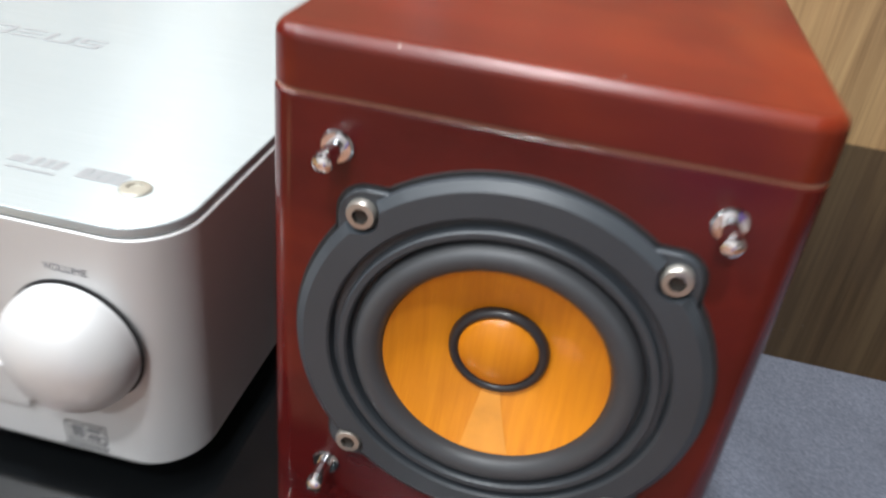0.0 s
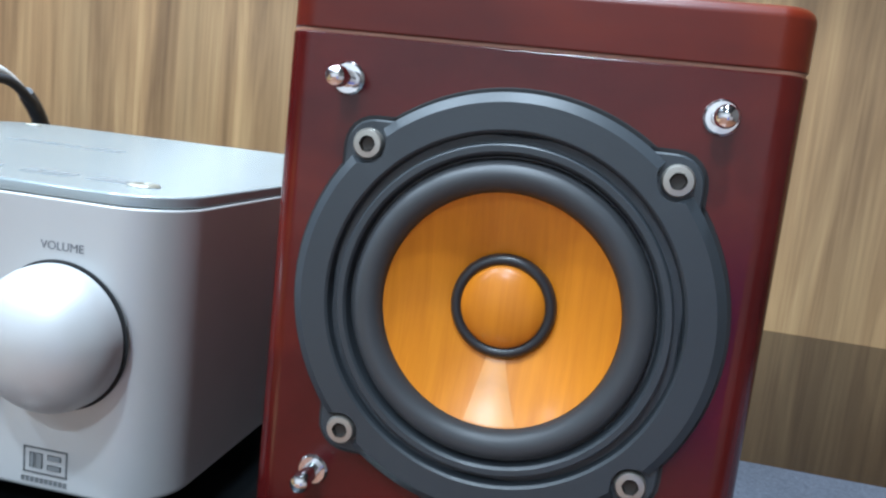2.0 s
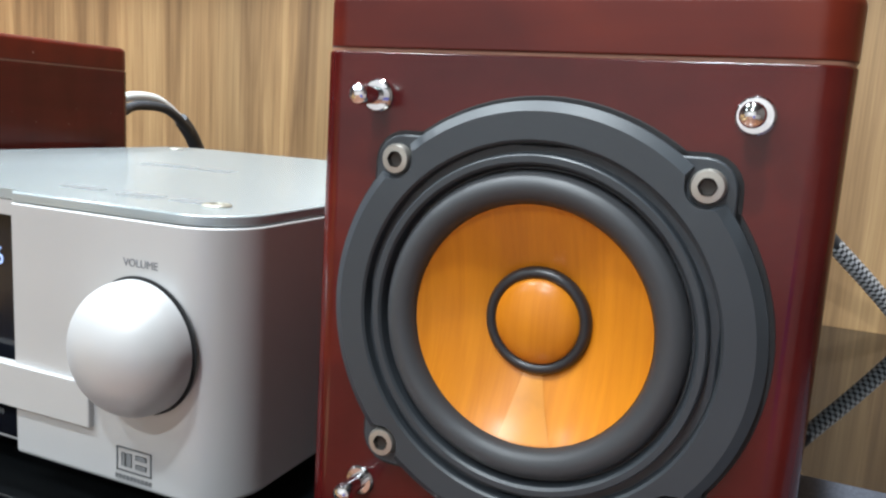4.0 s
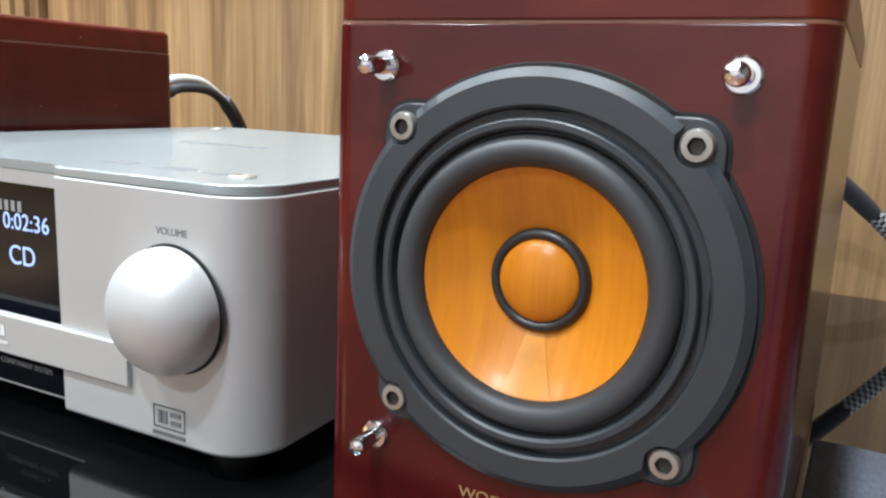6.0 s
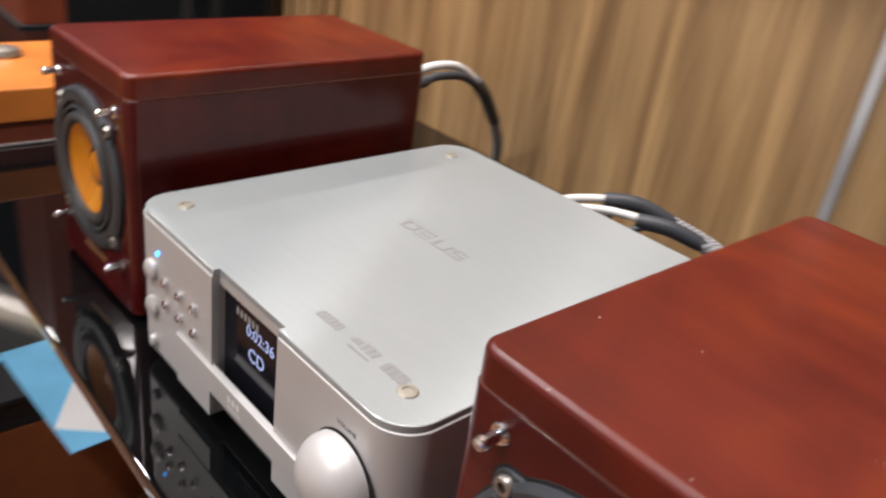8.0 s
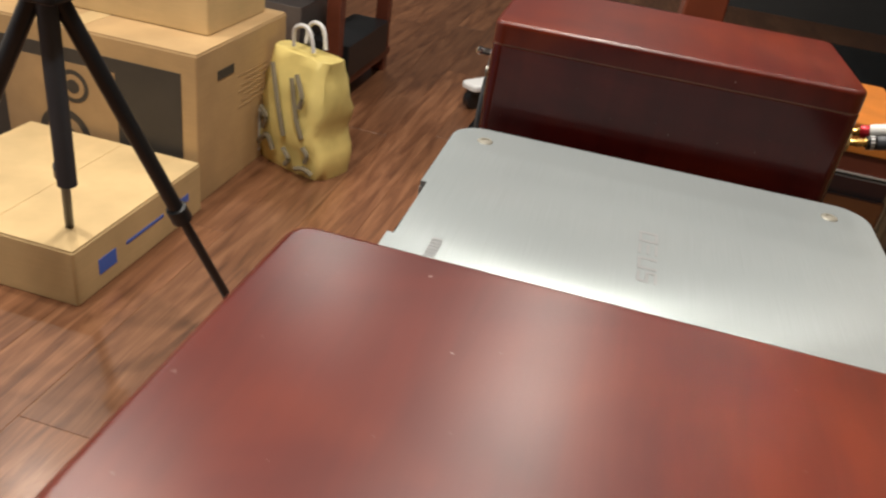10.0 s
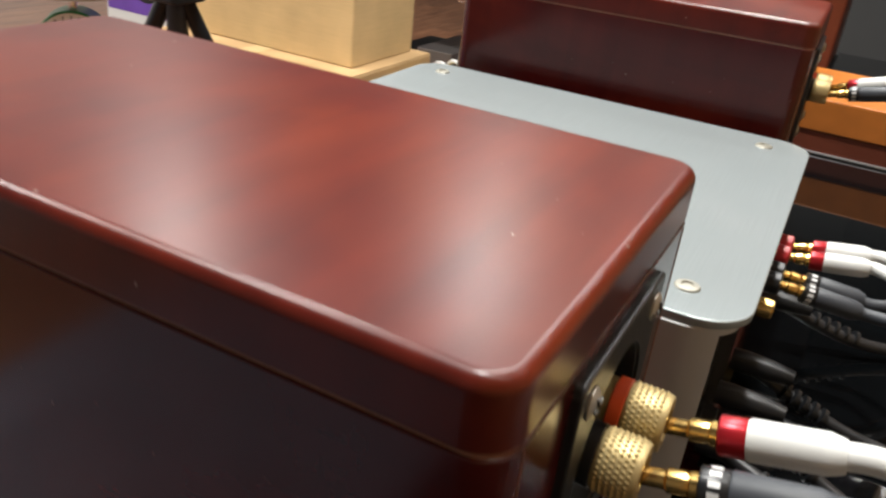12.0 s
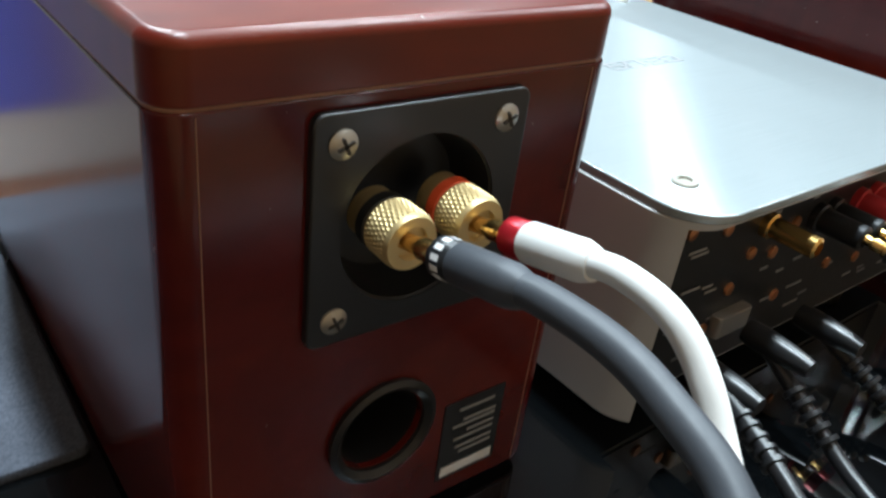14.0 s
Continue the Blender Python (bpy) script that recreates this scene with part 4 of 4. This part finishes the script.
# ---- further along the counter ----
wb = empty("wooden_box", pose(-0.760, 0.175, 0), "orange lacquered wooden box on a dark base with a silver knob", "box")
part("lid", block(-0.08, 0.08, -0.195, 0.195, 0.0225, 0.054, 0.004, 0.003, 0.002), ORANGEWOOD, wb, "orange lacquered wood top")
part("base", block(-0.078, 0.078, -0.192, 0.192, 0.0, 0.0222, 0.003), REDWOOD, wb, "dark brown base")
part("edge_trim", block(-0.0795, 0.0795, -0.1935, 0.1935, 0.0002, 0.003, 0.003), SILVER, wb)
for ky in (-0.13, 0.13):
    part("knob", lathe(bmesh.new(), [(0.015, 0.054), (0.016, 0.056), (0.014, 0.061), (0.006, 0.063), (0, 0.0625)], 28, at(-0.03, ky, 0, Matrix())), STEEL, wb, "silver knob")

pillar = thing("black_pillar", block(-1.40, -1.315, -0.116, -0.052, FLOOR, 1.1, 0.004), MATTBLACK, "tall matt black square pillar beside the counter", "pillar")

tower = empty("wooden_tower", pose(-1.17, 0.145, 0), "tall red-brown wooden tower loudspeaker on the far end of the counter", "loudspeaker")
part("cabinet", block(-0.09, 0.06, 0, 0.060, 0.004, 0.62, 0.004, 0.003, 0.002), plain("dark_redwood", (0.20, 0.045, 0.020), 0.35, vary=0.25, scale=60), tower)
part("base", block(-0.095, 0.065, -0.004, 0.064, 0.0, 0.004, 0.004, 0.001, 0.001), MATTBLACK, tower, "black base board")


# ---- the room beyond ----
def carton(name, x0, x1, y0, y1, z0, z1, mat, label, front=None):
    e = empty(name, pose(x0, y0, z0), label, "box", "cardboard boxes")
    w, d, h = x1 - x0, y1 - y0, z1 - z0
    part("carton_body", rprism(bmesh.new(), 0, w, 0, d, 0, h - 0.004, 0.005, 0.003, 0.003, 3, 2), mat, e)
    for f in (0, 1):
        part("flap", rprism(bmesh.new(), 0.002, w - 0.002, f * d / 2 + (0.002 if f == 0 else 0.001), (f + 1) * d / 2 - 0.002, h - 0.004, h, 0.003, 0.0015, 0, 3, 2), mat, e)
    part("tape", rprism(bmesh.new(), 0.004, w - 0.004, d / 2 - 0.024, d / 2 + 0.024, h, h + 0.0008, 0.001, seg=1), CARDPALE, e, "packing tape")
    return e, w, d, h


big, w, d, h = carton("cardboard_box", -1.63, -1.22, -1.30, -0.716, FLOOR, -0.235, CARD, "large cardboard box printed with a picture of a loudspeaker")
pr = part("printed_panel", block(w, w + 0.0012, 0.03, d - 0.035, 0.01, h - 0.045, 0.002, 0, 0), CARDPRINT, big, "dark printed panel")
pic = part("printed_picture", block(w + 0.0012, w + 0.002, 0.13, 0.40, 0.03, h - 0.075, 0.02, 0, 0), CARDTAN, big, "tan printed loudspeaker picture")
for cy, cz, cr in ((0.30, 0.20, 0.036), (0.27, 0.085, 0.062)):
    for rr, mt, hh in ((cr, CARDPRINT, 0.0026), (cr * 0.72, CARDTAN, 0.0031), (cr * 0.42, CARDPRINT, 0.0036)):
        part("printed_ring", lathe(bmesh.new(), [(rr, 0), (rr, hh), (0, hh)], 28, Matrix.Translation((w, cy, cz)) @ pose(0, 0, 0, 0, 90, 0), close=False), mt, big)
part("shipping_label", block(0.01, 0.14, d, d + 0.001, 0.02, 0.13, 0.03, 0, 0), PAPER, big, "torn white label")
part("hand_hole", block(0.26, 0.33, d, d + 0.001, h - 0.075, h - 0.055, 0.004, 0, 0), CARDPRINT, big)
tb = bmesh.new()
for k in range(7):
    rprism(tb, 0.10, 0.24 - 0.015 * (k % 3), d, d + 0.0008, 0.16 + k * 0.012, 0.163 + k * 0.012, 0.0003, seg=1)
part("print_bar", tb, CARDTAN, big)
carton("cardboard_box", -1.60, -1.338, -1.28, -0.757, -0.234, 0.14, CARDPALE, "plain pale cardboard box standing on a larger one")
low, w, d, h = carton("cardboard_box", -1.20, -0.80, -1.10, -0.70, FLOOR, -0.452, CARDPALE, "low taped cardboard box with blue printing on the floor")
lp = bmesh.new()
for a, b, c, e2 in ((0.05, 0.11, 0.045, 0.06), (0.14, 0.26, 0.05, 0.056), (0.29, 0.34, 0.03, 0.06)):
    rprism(lp, a, b, d, d + 0.0008, c, e2, 0.0005, seg=1)
part("blue_print", lp, BLUEPRINT, low, "blue printed bars")


def shopping_bag():
    e = empty("shopping_bag", pose(-1.53, -0.612, FLOOR, 0, 0, -19), "crumpled yellow plastic carrier bag with grey pattern", "bag")
    bm = bmesh.new()
    rings = []
    n, levels = 28, 12
    for j in range(levels + 1):
        z = 0.275 * j / levels
        a, b = 0.062 + 0.012 * math.sin(3.2 * j / levels), 0.098 - 0.012 * (j / levels) + 0.006 * math.sin(j)
        b = b + 0.006
        ring = []
        for i in range(n):
            t = 2 * math.pi * i / n
            c, s = math.cos(t), math.sin(t)
            x, y = a * math.copysign(abs(c) ** 0.45, c), b * math.copysign(abs(s) ** 0.45, s)
            k = 1 + 0.07 * noise.noise(Vector((c * 2.2, s * 2.2, j * 0.7))) + 0.07 * noise.noise(Vector((c * 7, s * 7, j * 1.3)))
            ring.append(bm.verts.new((x * k * (1 - 0.45 * (j / levels) ** 3), y * k, z)))
        rings.append(ring)
    for a, b in zip(rings, rings[1:]):
        for i in range(n):
            bm.faces.new((a[i], a[(i + 1) % n], b[(i + 1) % n], b[i]))
    bm.faces.new(rings[0][::-1])
    bm.faces.new(rings[-1])
    part("bag_body", bm, BAGYELLOW, e, angle=70)
    for sy in (-1, 1):
        part("handle", tube([(0.02 * sy, -0.03, 0.285), (0.024 * sy, -0.025, 0.325), (0.022 * sy, 0.0, 0.338), (0.022 * sy, 0.02, 0.325), (0.02 * sy, 0.03, 0.285)], 0.005, seg=8), WHITEPLASTIC, e, "pale cord handle")
    strokes = [[(0.066, -0.05, 0.25), (0.076, -0.02, 0.16), (0.076, 0.0, 0.09)], [(0.066, 0.01, 0.23), (0.076, 0.035, 0.15), (0.076, 0.055, 0.10)],
               [(0.074, -0.08, 0.05), (0.078, -0.05, 0.075), (0.078, -0.03, 0.045)], [(0.077, 0.04, 0.02), (0.079, 0.07, 0.03), (0.074, 0.09, 0.02)],
               [(0.076, -0.075, 0.14), (0.078, -0.055, 0.12), (0.078, -0.065, 0.09)], [(0.072, 0.03, 0.245), (0.075, 0.05, 0.20), (0.076, 0.045, 0.17)],
               [(0.077, 0.0, 0.06), (0.079, 0.02, 0.04), (0.079, 0.01, 0.02)], [(0.076, 0.06, 0.08), (0.077, 0.075, 0.065), (0.077, 0.07, 0.045)]]
    for pts in strokes:
        part("printed_stroke", tube(pts, 0.006, seg=6), BAGPRINT, e)
    return e


shopping_bag()


def tripod():
    apex, foot = Vector((-0.62, -0.545, 0.05)), Vector((-0.86, -0.424, FLOOR))
    e = empty("tripod", Matrix(), "black telescopic tripod standing on the floor", "tripod")
    part("centre_column", lathe(bmesh.new(), [(0.012, -0.26), (0.012, 0.22)], 18, Matrix.Translation(apex)), GREYSLEEVE, e)
    part("head", block(apex.x - 0.03, apex.x + 0.03, apex.y - 0.03, apex.y + 0.03, apex.z - 0.03, apex.z + 0.04, 0.01, 0.006, 0.006), BLACK, e)
    for f in (foot, Vector((-0.54, -0.84, FLOOR)), Vector((-0.92, -0.80, FLOOR))):
        top = apex + (f - apex).normalized() * 0.03
        mid = top.lerp(f, 0.55)
        leg = part("leg", tube([top, mid], 0.011, 2, 12), BLACK, e)
        part("lower_leg", tube([mid, f + Vector((0, 0, 0.008))], 0.0072, 2, 12), BLACK, leg)
        d = (f - top).normalized().to_track_quat("Z", "Y").to_matrix().to_4x4()
        part("clamp", lathe(bmesh.new(), [(0.012, -0.014), (0.015, -0.012), (0.015, 0.012), (0.010, 0.016)], 14, Matrix.Translation(mid) @ d), BLACK, leg)
        part("foot", lathe(bmesh.new(), [(0.013, 0.0005), (0.013, 0.010), (0.008, 0.022)], 16, Matrix.Translation(f)), RUBBER, leg)
    return e


tripod()


def oval_rings(bm, levels, n=28, power=0.8):
    """Skins a row of (height, half width, half depth, shift) ovals."""
    rings = []
    for z, a, b, dx in levels:
        ring = []
        for i in range(n):
            c, d = math.cos(2 * math.pi * i / n), math.sin(2 * math.pi * i / n)
            ring.append(bm.verts.new((dx + a * math.copysign(abs(c) ** power, c), b * math.copysign(abs(d) ** power, d), z)))
        rings.append(ring)
    for a, b in zip(rings, rings[1:]):
        for i in range(n):
            bm.faces.new((a[i], a[(i + 1) % n], b[(i + 1) % n], b[i]))
    bm.faces.new(rings[0][::-1])
    bm.faces.new(rings[-1])
    return bm


def spray_bottle():
    e = empty("spray_bottle", pose(-0.566, -0.183, FLOOR, 0, 0, 100), "blue trigger spray bottle with a pink and white label", "bottle")
    part("bottle_body", oval_rings(bmesh.new(), [(0, 0.036, 0.022, 0), (0.005, 0.041, 0.026, 0), (0.070, 0.040, 0.026, 0), (0.112, 0.036, 0.025, 0), (0.130, 0.030, 0.023, 0), (0.146, 0.021, 0.019, 0), (0.158, 0.0145, 0.0145, 0), (0.172, 0.0135, 0.0135, 0)]),
         BOTTLEBLUE, e, "translucent blue bottle", 60)
    # wrapped label on the broad sides: white field, pink head, violet rule
    for side in (-1, 1):
        for z0, z1, half, proud, mt in ((0.012, 0.104, 0.030, 0.0004, PAPER), (0.088, 0.108, 0.016, 0.0009, PINK), (0.080, 0.085, 0.028, 0.0009, BLUEPRINT)):
            lb = bmesh.new()
            grid = [[lb.verts.new((x, side * (proud + 0.026 * (1 - (abs(x) / 0.041) ** 2.5) ** 0.4), z)) for x in (half * (k / 5 - 1) + (0.012 if mt == PINK else 0) for k in range(11))] for z in (z0, (z0 + z1) / 2, z1)]
            for a, b in zip(grid, grid[1:]):
                for k in range(10):
                    lb.faces.new((a[k], a[k + 1], b[k + 1], b[k]))
            part("label_field", lb, mt, e, angle=60)
    part("collar", lathe(bmesh.new(), [(0.0155, 0.166), (0.0165, 0.170), (0.0165, 0.183), (0.012, 0.188)], 24), CLEARISH, e)
    head = bmesh.new()
    side = [(-0.026, 0.194), (-0.024, 0.187), (0.010, 0.186), (0.024, 0.192), (0.046, 0.197), (0.046, 0.211), (0.020, 0.216), (-0.006, 0.212)]
    faces = []
    for y, k in ((-0.010, 0.86), (-0.0085, 1.0), (0.0085, 1.0), (0.010, 0.86)):
        faces.append([head.verts.new((0.01 + (x - 0.01) * k, y, 0.2 + (z - 0.2) * k)) for x, z in side])
    for a, b in zip(faces, faces[1:]):
        for i in range(8):
            head.faces.new((a[i], a[(i + 1) % 8], b[(i + 1) % 8], b[i]))
    head.faces.new(faces[0][::-1])
    head.faces.new(faces[-1])
    part("spray_head", head, CLEARISH, e, "milky plastic spray head", 50)
    part("nozzle", lathe(bmesh.new(), [(0.0075, 0), (0.008, 0.002), (0.008, 0.008), (0.003, 0.009), (0.002, 0.006)], 20, Matrix.Translation((0.0455, 0, 0.204)) @ pose(0, 0, 0, 0, 90, 0)), CLEARISH, e)
    part("trigger", tube([(0.024, 0, 0.194), (0.036, 0, 0.184), (0.041, 0, 0.172), (0.040, 0, 0.160)], lambda t: 0.0052 - 0.0016 * t, seg=10), CLEARISH, e)
    e.scale = (0.86, 0.86, 0.86)
    return e


spray_bottle()

sb = empty("storage_box", pose(0, 0, FLOOR), "matt black lidded box standing against the counter front", "box")
part("box_body", block(-0.640, -0.500, -0.116, -0.012, 0, 0.142, 0.006, 0.001, 0.003), MATTBLACK, sb)
part("lid", block(-0.643, -0.497, -0.119, -0.009, 0.1425, 0.164, 0.007, 0.004, 0.001), BLACK, sb, "black lid")

dp = empty("disc_player", pose(0, 0, -0.365), "flat black disc player on the lower shelf, jutting out", "player")
part("player_body", block(-0.925, -0.757, -0.118, 0.20, 0, 0.022, 0.003), BLACK, dp)
part("player_top", block(-0.925, -0.755, -0.134, 0.20, 0.0225, 0.030, 0.003, 0.002, 0.001), MATTBLACK, dp)
random.seed(9)
for k, (mt, lab) in enumerate(((SKYBLUE, "sky-blue paper disc sleeve"), (SKYBLUE, "sky-blue paper disc sleeve"), (YELLOWPAPER, "yellow paper disc sleeve"), (SKYBLUE, "sky-blue paper disc sleeve"), (YELLOWPAPER, "yellow paper disc sleeve on top of the pile"))):
    s = thing("disc_sleeve", block(-0.063, 0.063, -0.063, 0.063, 0, 0.0022, 0.001, 0.0004, 0.0004), mt, lab, "sleeve", "pile of disc sleeves")
    s.matrix_world = pose(-0.842 + random.uniform(-0.008, 0.008), -0.080 + random.uniform(-0.008, 0.008), -0.3349 + k * 0.0023, 0, 0, (12, 35, 62, 25, 8)[k])
cd = thing("compact_disc", lathe(bmesh.new(), [(0.0075, 0), (0.06, 0), (0.06, 0.0012), (0.0075, 0.0012), (0.0075, 0)], 48, close=False), DISC, "orange printed compact disc on paper sleeves", "disc")
cd.matrix_world = pose(-0.845, -0.074, -0.3230)


leaf = empty("leaflet", pose(-0.745, 0.090, -0.3348, 0, 0, 4), "blue and white printed leaflet on the lower shelf", "leaflet")
part("sheet", block(-0.11, 0.11, -0.07, 0.07, 0, 0.002, 0.001, 0.0004, 0.0004), SKYBLUE, leaf)
fold = bmesh.new()
lo = [fold.verts.new(p) for p in ((0.062, -0.0695, 0.002), (0.100, -0.025, 0.002), (0.060, 0.060, 0.002), (-0.022, -0.010, 0.002))]
hi = [fold.verts.new(v.co + Vector((0, 0, 0.0006))) for v in lo]
fold.faces.new(lo[::-1])
fold.faces.new(hi)
for i in range(4):
    fold.faces.new((lo[i], lo[(i + 1) % 4], hi[(i + 1) % 4], hi[i]))
part("white_fold", fold, PAPER, leaf, "white folded corner")
can = thing("canister", lathe(bmesh.new(), [(0.026, -0.09), (0.03, -0.086), (0.03, 0.086), (0.026, 0.09)], 28), STEEL, "silver canister lying on the lower shelf", "canister")
can.matrix_world = pose(-0.930, 0.060, -0.3345, 0, 90, 30)


def wheeled_stand():
    e = empty("rolling_stand", pose(-2.40, -0.165, FLOOR), "white rolling stand with splayed feet on black castors", "stand")
    for a in (35, 145, 215, 325):
        dx, dy = math.cos(radians(a)), math.sin(radians(a))
        leg = bmesh.new()
        rprism(leg, 0.02, 0.33, -0.034, 0.034, 0.062, 0.082, 0.02, 0.008, 0.004, 5, 3)
        bmesh.ops.transform(leg, matrix=pose(0, 0, 0, 0, 0, a), verts=leg.verts)
        part("leg", leg, WHITEPLASTIC, e)
        part("castor", lathe(bmesh.new(), [(0.018, -0.014), (0.030, -0.012), (0.030, 0.012), (0.018, 0.014)], 20, Matrix.Translation((0.30 * dx, 0.30 * dy, 0.0305)) @ pose(0, 0, 0, 90, 0, a)), BLACK, e, "black castor")
        part("castor_fork", block(0.30 * dx - 0.012, 0.30 * dx + 0.012, 0.30 * dy - 0.012, 0.30 * dy + 0.012, 0.05, 0.064, 0.004), BLACK, e)
    for k in (-0.05, 0.05):
        part("column", block(-0.02, 0.02, k - 0.016, k + 0.016, 0.08, 1.0, 0.006), WHITEPLASTIC, e)
    part("cross_bar", block(-0.015, 0.015, -0.04, 0.04, 0.30, 0.34, 0.004), WHITEPLASTIC, e)
    part("tray", block(-0.2, 0.2, -0.25, 0.25, 1.0, 1.03, 0.02, 0.006, 0.006), WHITEPLASTIC, e)
    return e


wheeled_stand()


def rack():
    e = empty("display_rack", pose(-2.35, -1.30, FLOOR), "red-brown wooden shelf rack with hi-fi parts", "rack")
    for px in (0, 0.42):
        for py in (0, 0.58):
            part("post", block(px, px + 0.04, py, py + 0.04, 0, 1.5, 0.003), REDWOOD, e)
    for z in (0.05, 0.45, 0.9):
        part("shelf", block(-0.005, 0.465, -0.005, 0.625, z, z + 0.025, 0.003), REDWOOD, e)
    return e


rack()
random.seed(12)
for k in range(4):
    bx = thing("hifi_unit", block(-2.30, -1.95, -1.24 + 0.15 * k, -1.12 + 0.15 * k, FLOOR + 0.0755, FLOOR + 0.17 + 0.04 * (k % 3), 0.005), BLACK if k % 2 else ALUDARK, "dark hi-fi unit standing on the rack shelf", "hi-fi unit", "units on the rack")


def weighing_scale():
    e = empty("weighing_scale", pose(-1.48, -1.86, FLOOR, 0, 0, 44), "round-faced mechanical weighing scale with green base", "scale")
    part("base", block(-0.07, 0.07, -0.10, 0.10, 0, 0.05, 0.02, 0.01, 0.004), GREEN, e, "green enamel base")
    part("housing", lathe(bmesh.new(), [(0.095, -0.05), (0.105, -0.045), (0.105, 0.045), (0.10, 0.05)], 48, Matrix.Translation((0, 0, 0.15)) @ pose(0, 0, 0, 0, 90, 0)), GREEN, e)
    face = part("dial", lathe(bmesh.new(), [(0.099, 0.05), (0.099, 0.053), (0, 0.053)], 48, Matrix.Translation((0, 0, 0.15)) @ pose(0, 0, 0, 0, 90, 0), close=False), WHITEENAMEL, e, "white round dial")
    part("dial_centre", lathe(bmesh.new(), [(0.034, 0.053), (0.034, 0.0545), (0, 0.0545)], 32, Matrix.Translation((0, 0, 0.15)) @ pose(0, 0, 0, 0, 90, 0), close=False), GREEN, face)
    part("dial_hub", lathe(bmesh.new(), [(0.016, 0.0545), (0.015, 0.058), (0, 0.059)], 24, Matrix.Translation((0, 0, 0.15)) @ pose(0, 0, 0, 0, 90, 0), close=False), DISC, face)
    tk = bmesh.new()
    for k in range(24):
        m = Matrix.Translation((0.0531, 0, 0.15)) @ pose(0, 0, 0, 15 * k, 0, 0)
        vs = [tk.verts.new(m @ Vector(p)) for p in ((0, -0.002, 0.080), (0, 0.002, 0.080), (0, 0.002, 0.092), (0, -0.002, 0.092), (0.0006, -0.002, 0.080), (0.0006, 0.002, 0.080), (0.0006, 0.002, 0.092), (0.0006, -0.002, 0.092))]
        for q in ((0, 1, 2, 3), (4, 5, 6, 7), (0, 1, 5, 4), (1, 2, 6, 5), (2, 3, 7, 6), (3, 0, 4, 7)):
            tk.faces.new([vs[i] for i in q])
    part("dial_ticks", tk, DARKPRINT, face)
    part("pan_stem", lathe(bmesh.new(), [(0.012, 0.25), (0.012, 0.30)], 16), CHROME, e)
    part("pan", lathe(bmesh.new(), [(0.02, 0.298), (0.15, 0.302), (0.155, 0.312), (0.15, 0.310), (0, 0.306)], 40, close=False), STEEL, e, "steel weighing pan")
    return e


weighing_scale()
pb, w, d, h = carton("gift_box", -2.25, -1.95, -2.28, -1.90, FLOOR, -0.12, WHITEENAMEL, "white and purple printed box with a blue round picture")
part("purple_panel", block(w, w + 0.001, 0.01, d - 0.01, 0.14, h - 0.01, 0.002, 0, 0), PURPLE, pb, "purple printed band")
for rr, mt, hh in ((0.085, BLACK, 0.002), (0.07, BLUEPRINT, 0.0026), (0.035, BLACK, 0.0032)):
    part("printed_ring", lathe(bmesh.new(), [(rr, 0), (rr, hh), (0, hh)], 32, Matrix.Translation((w, d * 0.55, 0.27)) @ pose(0, 0, 0, 0, 90, 0), close=False), mt, pb)

# unseen block, added so the loudspeaker side has white, blue and violet to reflect
reflector = empty("display_stand", pose(0.75, -1.25, FLOOR), "unseen white block with blue and violet panels, added for reflections", "cabinet")
part("stand_body", block(-0.62, 0.62, -0.30, 0.0, 0, 0.66, 0.01, 0.006, 0.004), WHITEPLASTIC, reflector)
part("blue_panel", block(-0.58, -0.38, 0.0, 0.004, 0.14, 0.52, 0.001), plain("bright_blue_print", (0.07, 0.13, 0.80), 0.4), reflector)
part("violet_panel", block(-0.375, -0.30, 0.0, 0.004, 0.14, 0.52, 0.001), PURPLE, reflector)

# ---- floor planks, last ----
random.seed(21)
PL, PW = 1.25, 0.118
pm = finish("plank", rprism(bmesh.new(), 0, PL - 0.0003, 0, PW - 0.0003, -0.006, 0, 0.0008, 0.0006, 0, 1, 1), PLANK)
rows = int((Y1 - Y0) / PW) + 1
for j in range(rows):
    y = Y1 - (j + 1) * PW
    x = X0 - (j * 0.47 % 1.0) * PL
    while x < X1:
        a, b = max(x, X0), min(x + PL, X1)
        if b - a > 0.02:
            ob = new("plank", pm)
            ob.parent = floor
            ob.location = (a, y, FLOOR)
            ob.scale = ((b - a) / PL, 1, 1)
        x += PL
